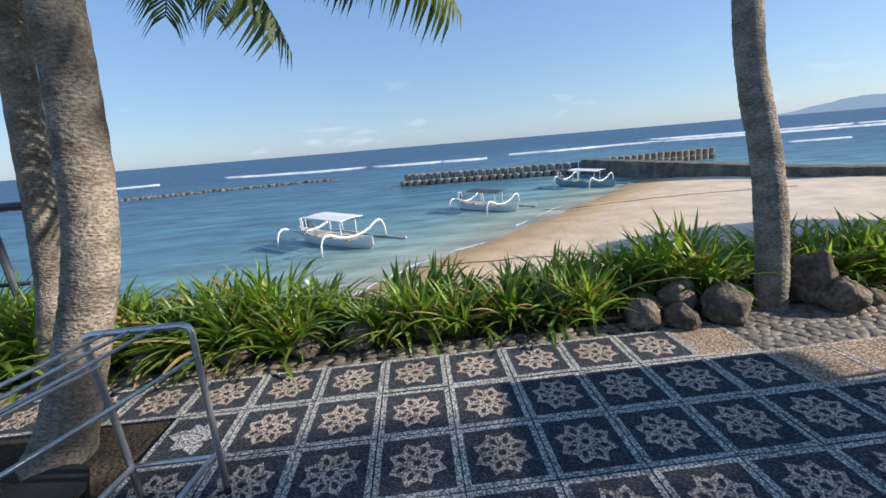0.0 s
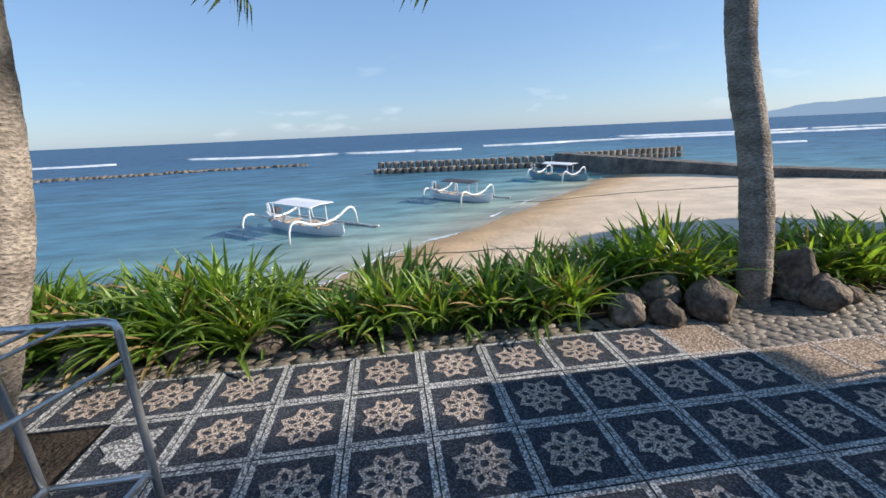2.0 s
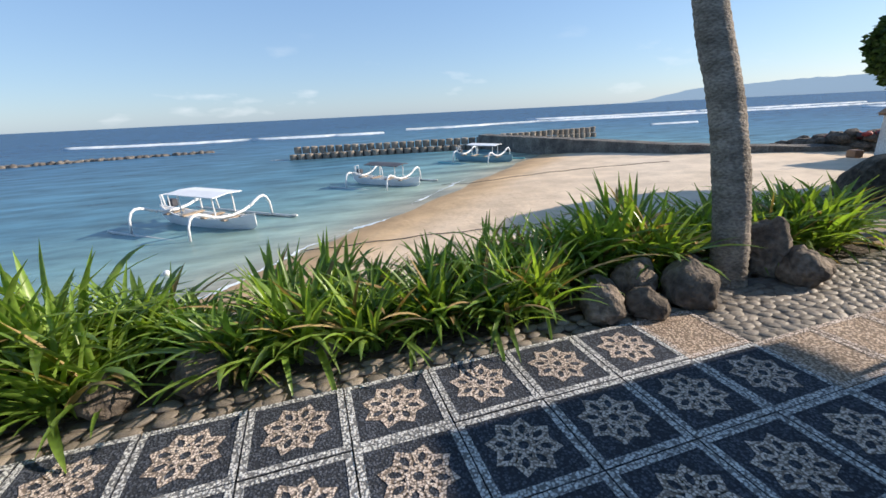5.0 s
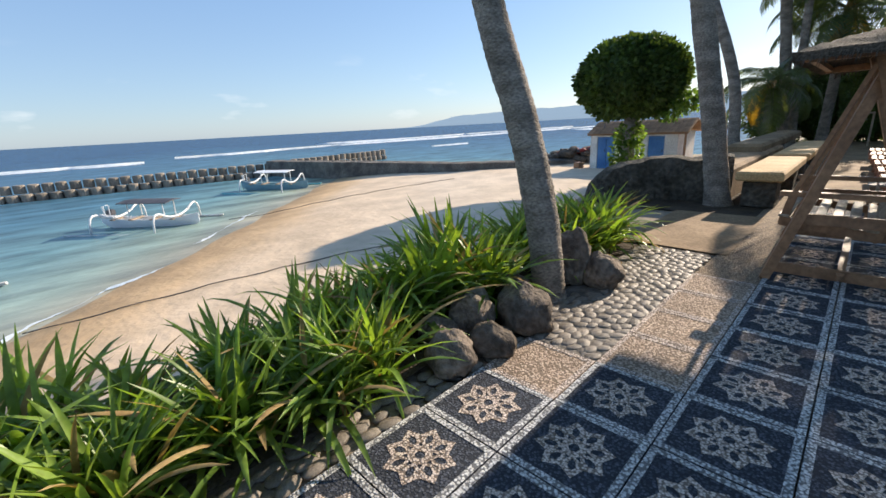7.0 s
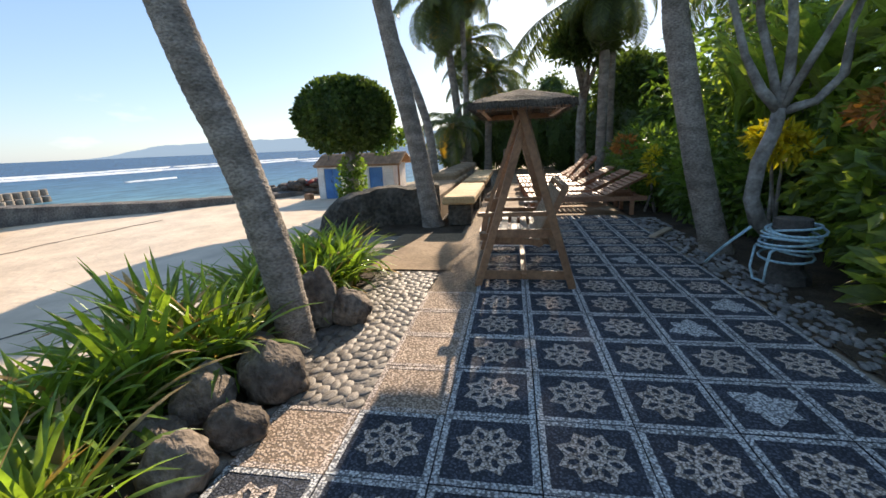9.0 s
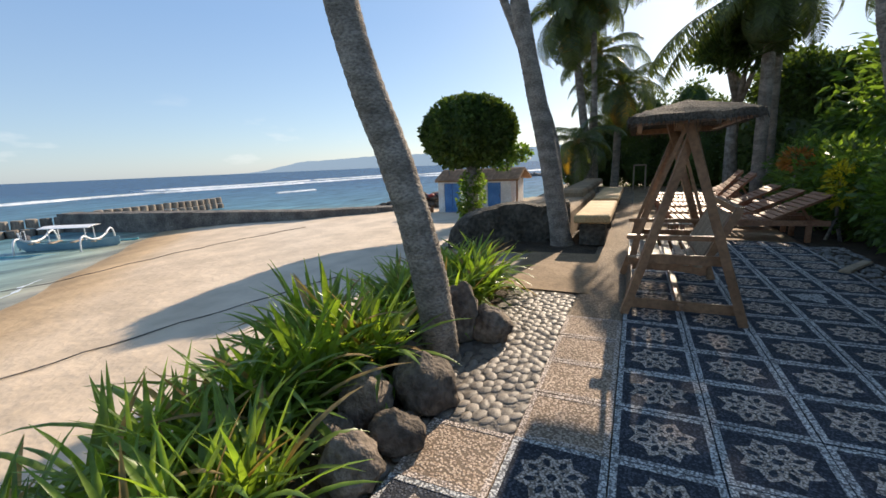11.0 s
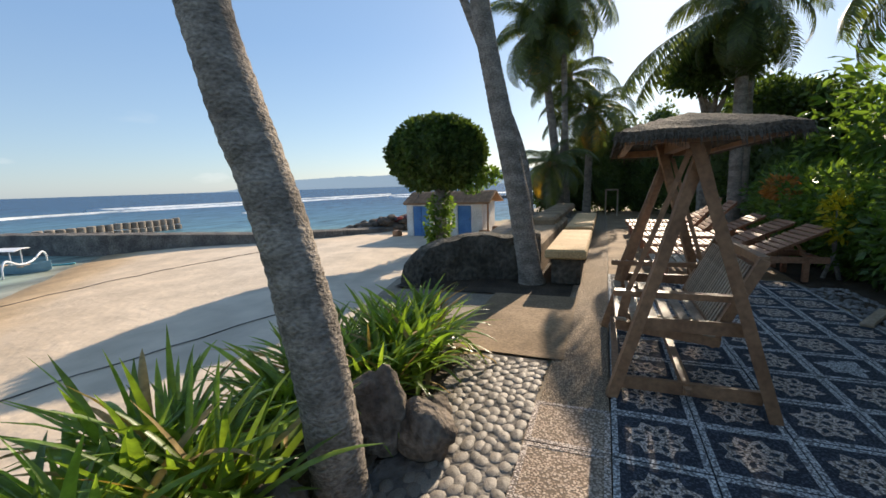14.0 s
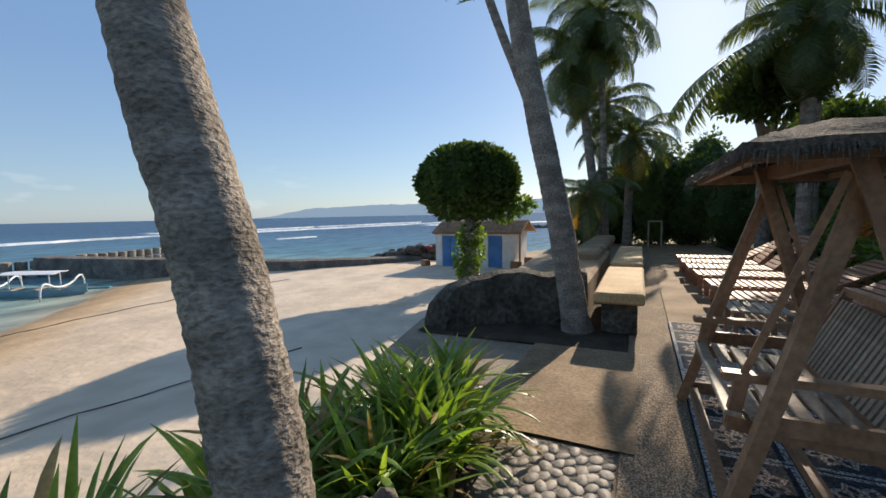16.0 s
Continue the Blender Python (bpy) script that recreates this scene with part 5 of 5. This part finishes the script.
def mound():
    """Stones, nets and crates heaped beside the hut."""
    rnd = random.Random(12)
    b = Build()
    for i in range(44):
        u = rnd.random()
        x, y = 24.3 + rnd.uniform(-.5, 1.1), 10.0 + 4.0 * u
        z = beach_z(23.5, 10) - 0.1
        hgt = .85 - .65 * u ** 1.5
        b.blob((x, y, z + rnd.uniform(0, hgt)), (rnd.uniform(.2, .4), rnd.uniform(.25, .45), rnd.uniform(.15, .28)), i, .3, 8, 6)
    b.box((24.2, 8.9, beach_z(23.5, 10) - .3), (25.4, 13.2, beach_z(23.5, 10) + .4), None, .1)
    solid("rock_heap", b, M_ROCK, "heap of brown rubble stones beside the hut", "rock heap", kind="stuff")
    gz = beach_z(23.5, 10)
    for i in range(9):
        c = Build()
        w = rnd.uniform(.12, .22)
        c.blob((0, 0, 0), (w * 1.2, w * 1.4, w * .8), i, .3, 9, 6)
        solid("fishing_net", c, M_RED if i % 3 else M_TARP, "red fishing net bundle on the rubble" if i % 3 else "dark fishing net bundle on the rubble", "net", "nets on the rubble", at=pose(24.2 + rnd.uniform(-.2, .5), 9.7 + i * .24, gz + .78 - i * .035), smooth=True)
    for x, y, w, h in ((22.4, 4.0, .5, .5), (22.0, 4.6, .4, .35), (21.8, 9.2, .35, .3)):
        d = Build()
        d.box((-w / 2, -w / 2, 0), (w / 2, w / 2, h), None, .03)
        solid("crate", d, M_WOOD, "weathered crate standing on the sand by the hut", "crate", "crates by the hut", at=pose(x, y, beach_z(x, y) - .01, 0, 0, 20 * x))


mound()


# ---- benches ----
def bench(x0, x1, label):
    th = thing("stone_bench", pose(x0, -0.585, 0), label, "bench", "sandstone benches")
    L = x1 - x0
    s = Build()
    s.box((0, 0, .35), (L, .5, .47), None, .022)
    part("slab", s, M_BENCH, th)
    for u in (.12, L - .5):
        g = Build()
        g.box((u, .07, -.01), (u + .36, .43, .35), None, .03)
        part("leg", g, M_STONE_SHADE, th, "rough dark stone leg")


bench(7.95, 10.25, "thick yellow sandstone bench on dark stone legs")
bench(10.72, 14.3, "long yellow sandstone bench on dark stone legs")


# ---- garden swing ----
def swing():
    th = thing("garden_swing", pose(0, 0, 0), "brown wooden garden swing seat under a small thatched roof", "swing")
    for x, y0, y1 in ((5.20, -0.84, -1.66), (6.52, -0.80, -1.63)):
        for y in (y0, y1):
            yc = (y0 + y1) / 2
            d = 1 if y > yc else -1
            b = Build()
            lean = .1 if x < 6 else -.1
            b.beam((x + d * .024, y, 0), (x + d * .024 + lean, yc - d * .05, 1.58), .044, .062, .014)
            part("leg", b, M_WOOD, th)
        for z in (.10, .47):
            u = z / 1.56
            b = Build()
            xr = x + .062 + u * (.1 if x < 6 else -.1)
            b.beam((xr, y0 + (y1 - y0) * (.02 + u * .48), z), (xr, y1 - (y1 - y0) * (.02 + u * .48), z), .03, .075, .008)
            part("side_rail", b, M_WOOD, th)
    for y, z, w in ((-1.235, 1.535, .07), (-.87, .10, .045), (-1.25, .10, .045)):
        b = Build()
        b.beam((5.12 if z > 1 else 5.22, y, z), (6.62 if z > 1 else 6.5, y, z), w, w * 1.1, .01)
        part("long_rail", b, M_WOOD, th)
    # seat
    fr = Build()
    for x in (5.36, 6.36):
        fr.beam((x, -.86, .43), (x, -1.42, .37), .045, .06, .008)
        fr.beam((x, -1.36, .34), (x, -1.60, .86), .037, .055, .008)
        fr.beam((x, -.88, .41), (x, -.92, .625), .039, .05, .008)
        fr.beam((x, -.84, .63), (x, -1.52, .63), .06, .035, .008)
    fr.beam((5.345, -1.595, .85), (6.375, -1.595, .85), .052, .046, .008)
    fr.beam((5.35, -1.40, .44), (6.37, -1.40, .44), .036, .036, .008)
    seat = part("seat_frame", fr, M_WOOD, th)
    sl = Build()
    sl.box((5.33, -.032, -.011), (6.39, .032, .011), None, .005)
    sm = sl.mesh("seat_slat", M_SLAT)
    for i in range(6):
        u = i / 5
        part("seat_slat", sm, None, seat, at=pose(0, -.885 - u * .47, .47 - .055 * u, 6, 0, 0))
    bs = Build()
    bs.box((-.014, -.009, 0), (.014, .009, .40), None, .004)
    bm_ = bs.mesh("back_slat", M_SLAT)
    for i in range(19):
        part("back_slat", bm_, None, seat, at=pose(5.42 + .88 * i / 18, -1.385, .45, 25.5, 0, 0))
    for x in (5.36, 6.36):
        for y, yz in ((-.92, .63), (-1.50, .63)):
            h = Build()
            h.beam((x, y, yz), (x + (-.06 if x < 6 else .06), -1.235 + (.03 if y > -1.2 else -.03), 1.46), .018, .028, .005)
            part("hanger", h, M_WOOD, th)
    # thatched hip roof, a little sagging
    b = Build()
    nx, ny = 24, 14
    x0, x1, y0, y1 = 4.98, 6.84, -1.62, -0.82
    top, und = [], []
    for j in range(ny + 1):
        for i in range(nx + 1):
            u, v = i / nx, j / ny
            x, y = x0 + (x1 - x0) * u, y0 + (y1 - y0) * v
            e = min(min(v, 1 - v) * 2, min(u, 1 - u) * 3.4, 1.0)
            z = 1.545 + .14 * e ** .85 + .012 * noise.noise(Vector((x * 9, y * 9, 0)))
            top.append((x + .01 * noise.noise(Vector((x * 20, y * 20, 3))), y, z))
            und.append((x, y, z - .05 - .02 * e))
    w, k = nx + 1, len(top)
    b.v = top + und
    for j in range(ny):
        for i in range(nx):
            q = (j * w + i, j * w + i + 1, (j + 1) * w + i + 1, (j + 1) * w + i)
            b.f.append(q)
            b.f.append(tuple(k + t for t in reversed(q)))
    rim = [i for i in range(w)] + [j * w + nx for j in range(1, ny + 1)] + [ny * w + i for i in range(nx - 1, -1, -1)] + [j * w for j in range(ny - 1, 0, -1)]
    for a, c in zip(rim, rim[1:] + rim[:1]):
        b.f.append((a, k + a, k + c, c))
    b.mi = [0] * len(b.f)
    roof = part("roof", b, M_THATCH, th, "dark weathered thatch roof")
    fringe = Build()
    rnd = random.Random(2)
    for a in range(len(rim)):
        p, q = Vector(top[rim[a]]), Vector(top[rim[(a + 1) % len(rim)]])
        for i in range(7):
            c = p.lerp(q, rnd.random()) - Vector((0, 0, .02))
            out = (c - Vector((5.9, -1.235, c.z))).normalized() * rnd.uniform(.01, .05)
            e = (q - p).normalized() * .005
            fringe.add([c - e, c + e, c + out - Vector((0, 0, rnd.uniform(.03, .09)))], [(0, 1, 2)])
    part("thatch_fringe", fringe, M_THATCH, roof)["kind"] = "stuff"
    for y in (-1.56, -.9):
        rf = Build()
        rf.beam((5.08, y, 1.52), (6.74, y, 1.52), .04, .04, .006)
        part("rafter", rf, M_WOOD, th)
    for x in (5.14, 6.6):
        cb = Build()
        cb.beam((x, -1.58, 1.515), (x, -.87, 1.515), .035, .05, .006)
        part("roof_bearer", cb, M_WOOD, th)


swing()


# ---- sun loungers ----
def lounger(x, y, turn, tilt, label):
    """Foot end towards +y from the head at y - 1.9."""
    th = thing("sun_lounger", pose(x, y, 0, 0, 0, turn), label, "sun lounger", "row of sun loungers")
    for sx in (-.29, .29):
        b = Build()
        b.beam((sx, 0, .27), (sx, -1.88, .27), .04, .075, .008)
        part("side_rail", b, M_LOUNGE, th)
        for yy in (-.12, -1.65):
            g = Build()
            g.box((sx - .022, yy - .03, 0), (sx + .022, yy + .03, .25), None, .006)
            part("leg", g, M_LOUNGE, th)
    for yy in (-.05, -1.83):
        c = Build()
        c.beam((-.27, yy, .27), (.27, yy, .27), .06, .035, .006)
        part("cross_rail", c, M_LOUNGE, th)
    for i in range(14):
        part("slat", LOUNGE_SLAT, None, th, at=pose(0, -.04 - .087 * i, .315))
    bk = Build()
    a = radians(tilt)
    for sx in (-.24, .24):
        bk.beam((sx, -1.22, .30), (sx, -1.22 - .72 * math.cos(a), .30 + .72 * math.sin(a)), .03, .035, .006)
    bk.beam((-.24, -1.22 - .7 * math.cos(a), .30 + .7 * math.sin(a)), (.24, -1.22 - .7 * math.cos(a), .30 + .7 * math.sin(a)), .03, .03, .005)
    back = part("backrest", bk, M_LOUNGE, th)
    for i in range(9):
        d = .05 + .082 * i
        part("back_slat", LOUNGE_SLAT, None, back, at=pose(0, -1.22 - d * math.cos(a) + .02 * math.sin(a), .30 + d * math.sin(a) + .022, -tilt, 0, 0))
    p = Build()
    p.beam((0, -1.22 - .45 * math.cos(a), .29 + .45 * math.sin(a)), (0, -1.75, .27), .03, .03, .005)
    part("prop", p, M_LOUNGE, th)


ls = Build()
ls.box((-.30, -.032, -.009), (.30, .032, .009), None, .004)
LOUNGE_SLAT = ls.mesh("slat", M_LOUNGE)
for x, y, turn, tilt in ((9.1, -1.42, 3, 27), (10.05, -1.38, 2, 26), (11.05, -1.34, 2, 27), (11.95, -1.3, 0, 46), (12.8, -1.28, -2, 50), (13.7, -1.26, 0, 30)):
    lounger(x, y, turn, tilt, "red-brown slatted teak sun lounger with a raised backrest" if tilt < 40 else "red-brown slatted teak sun lounger with a steeply raised backrest")


def side_table(x, y):
    th = thing("side_table", pose(x, y, 0), "low slatted wooden side table by the loungers", "table")
    for i in range(6):
        b = Build()
        b.box((-.25, -.24 + .083 * i, .36), (.25, -.17 + .083 * i, .38), None, .004)
        part("slat", b, M_SLAT, th)
    for sx in (-.22, .22):
        for sy in (-.2, .2):
            g = Build()
            g.box((sx - .02, sy - .02, 0), (sx + .02, sy + .02, .36), None, .004)
            part("leg", g, M_WOOD, th)


side_table(8.15, -1.55)


# ---- drying rack, railing ----
def drying_rack():
    th = thing("drying_rack", pose(0.115, -0.15, 0) @ Matrix.Diagonal((1, 1, 1.06, 1)), "folding aluminium clothes drying rack on the tiles", "drying rack")

    def tube(name, pts, r, label=""):
        b = Build()
        b.tube(pts, r, 10)
        return part(name, b, M_METAL, th, label, True)

    tube("end_frame", [(.05, -.94, .04), (.045, -.92, .4), (.04, -.90, .765), (.03, -.90, .79), (.0, -.90, .80), (-.36, -.90, .80), (-.39, -.90, .79), (-.40, -.90, .765), (-.36, -.92, .4), (-.335, -.94, .04)], .0145)
    tube("lower_bar", [(-.345, -.935, .2), (.05, -.935, .2)], .011)
    for i, x in enumerate((-.30, -.20, -.10)):
        tube("drying_rod", [(x, -.90, .80), (x - .16, -1.5, .79), (x - .30, -2.05, .78)], .007)
    tube("drying_rod", [(.04, -.90, .66), (-.25, -1.95, .70)], .008)
    tube("drying_rod", [(-.37, -.90, .66), (-.66, -1.95, .70)], .008)
    tube("brace", [(.02, -.935, .2), (-.2, -1.5, .06), (-.28, -1.8, .02)], .014)
    tube("brace", [(-.33, -.935, .2), (-.58, -1.5, .06), (-.66, -1.8, .02)], .014)
    tube("back_frame", [(-.28, -1.95, .02), (-.26, -2.03, .76), (-.3, -2.05, .78), (-.62, -2.05, .78), (-.66, -2.03, .76), (-.66, -1.95, .02)], .012)
    for x, y in ((.05, -.94), (-.335, -.94), (-.28, -1.95), (-.66, -1.95)):
        f = Build()
        f.tube([(x, y, 0), (x, y, .045)], .015, 10)
        part("rubber_foot", f, M_RUBBER, th, "black rubber foot")


drying_rack()


def tub():
    b = Build()
    b.tube([(0, 0, 0), (0, 0, .01), (0, 0, .15), (0, 0, .16), (0, 0, .155), (0, 0, .03)], [.13, .15, .18, .185, .17, .14], 20)
    solid("plastic_tub", b, M_RUBBER, "black plastic tub on the soil beside the drying rack", "tub", smooth=False, at=pose(-.62, -1.12, -.005))


tub()


def railing():
    th = thing("railing", pose(-2.35, 0.95, 0), "dark steel railing at the terrace edge", "railing")
    for i in range(5):
        b = Build()
        b.tube([(-.02 - 1.1 * i, 0, -.03), (-.05 - 1.1 * i, 0, 1.28)], .03, 8)
        part("post", b, M_RAIL, th)
    for z, r in ((1.29, .035), (.62, .02)):
        b = Build()
        b.tube([(.4 if z > 1 else .1, .02, z), (-4.6, .02, z)], r, 8)
        part("rail", b, M_RAIL, th)


railing()


# ---- hose on a stone pedestal ----
def hose():
    th = thing("stone_pedestal", pose(5.5, -3.45, 0), "dark rough stone pedestal among the plants", "pedestal")
    b = Build()
    b.tube([(0, 0, -.02), (0, 0, .08), (0, 0, .12), (0, 0, .42), (0, 0, .46), (0, 0, .54)], [.19, .18, .12, .11, .14, .13], 14)
    part("column", b, M_POT, th)
    h = Build()
    rnd = random.Random(6)
    pts = []
    for i in range(150):
        a = i * .42
        r = .17 + .035 * math.sin(i * .11) + .02 * math.sin(i * .37)
        pts.append((r * math.cos(a) * 1.15, r * math.sin(a), .34 + .0019 * i * (1 if i < 75 else -1) + (.17 if i >= 75 else 0) + .045 * math.sin(a * .5 + i * .05)))
    pts += [(-.2, .25, .3), (-.26, .3, .18), (-.22, .28, .06), (-.1, .3, .05), (.02, .27, .12), (.06, .23, .3)]
    h.tube(pts, .0105, 7)
    solid("garden_hose", h, M_HOSE, "pale blue garden hose coiled round the pedestal", "hose", smooth=True, at=pose(5.5, -3.45, 0))
    h2 = Build()
    h2.tube([(5.62, -3.2, .45), (5.72, -3.05, .25), (5.85, -2.98, .08), (5.98, -3.02, .02), (6.1, -3.1, .015)], .013, 7)
    solid("garden_hose", h2, M_HOSE, "loose end of the pale blue hose hanging to the ground", "hose", smooth=True)


hose()
pk = Build()
pk.box((-.32, -.045, 0), (.32, .045, .035), None, .008)
solid("plank", pk, M_SLAT, "short grey plank lying beside the palm", "plank", at=pose(7.35, -3.05, .012, 0, 0, -35))


# ---- lamp frame seen down the path ----
def path_frame():
    b = Build()
    for y in (-.8, -1.2):
        b.beam((19.3, y, 0), (19.3, y, .95), .05, .05, .005)
    b.beam((19.3, -.78, .95), (19.3, -1.22, .95), .05, .05, .005)
    solid("frame_stand", b, M_SLAT, "small pale wooden frame stand at the path's end", "stand")


path_frame()


# ---- pebbles, then tiles ----
def pebble_mesh(seed):
    b = Build()
    b.blob((0, 0, 0), (1, 1, 1), seed, .14, 9, 5, 1.3)
    return b.mesh("pebble", M_PEBBLE, True)


PEBBLES = [pebble_mesh(i) for i in range(5)]


def pebble(x, y, a, b, turn, z=0.0, h=.016):
    part("pebble", PEBBLES[int(x * 37 + y * 91) % 5], None, floor, at=pose(x, y, z, 0, 0, turn) @ Matrix.Diagonal((a, b, h, 1)))


def pebble_fields():
    rnd = random.Random(21)
    y = -0.385
    row = 0
    while y < 0.12:
        x = 3.42 + .045 * (row % 2)
        while x < 5.62:
            if y < 0.0 or 3.75 < x < 4.2 or x > 4.55:
                pebble(x + rnd.uniform(-.022, .022), y + rnd.uniform(-.014, .014), rnd.uniform(.042, .06), rnd.uniform(.029, .039), rnd.uniform(-35, 35) + 12 * math.sin(x * 3), 0.002, rnd.uniform(.009, .014))
            x += .088
        y += .058
        row += 1
    x = -1.65
    while x < 3.35:
        for y0 in (.045, .115, .18):
            pebble(x + rnd.uniform(-.02, .02), y0 + rnd.uniform(-.012, .012), rnd.uniform(.05, .072), rnd.uniform(.03, .042), rnd.uniform(-20, 20) + 8, -.004, .017)
        x += .118
    # dark pebbles along the shrubs
    b = Build()
    for i in range(900):
        x = rnd.uniform(1.0, 8.6)
        y = rnd.uniform(-3.35, -2.97)
        b.blob((x, y, .0), (rnd.uniform(.03, .045), rnd.uniform(.022, .03), .016), i, .14, 7, 4)
    solid("pebble_strip", b, M_PEBBLES, "strip of dark set pebbles along the shrubs", "pebbles", kind="stuff", smooth=True)


pebble_fields()
paving()
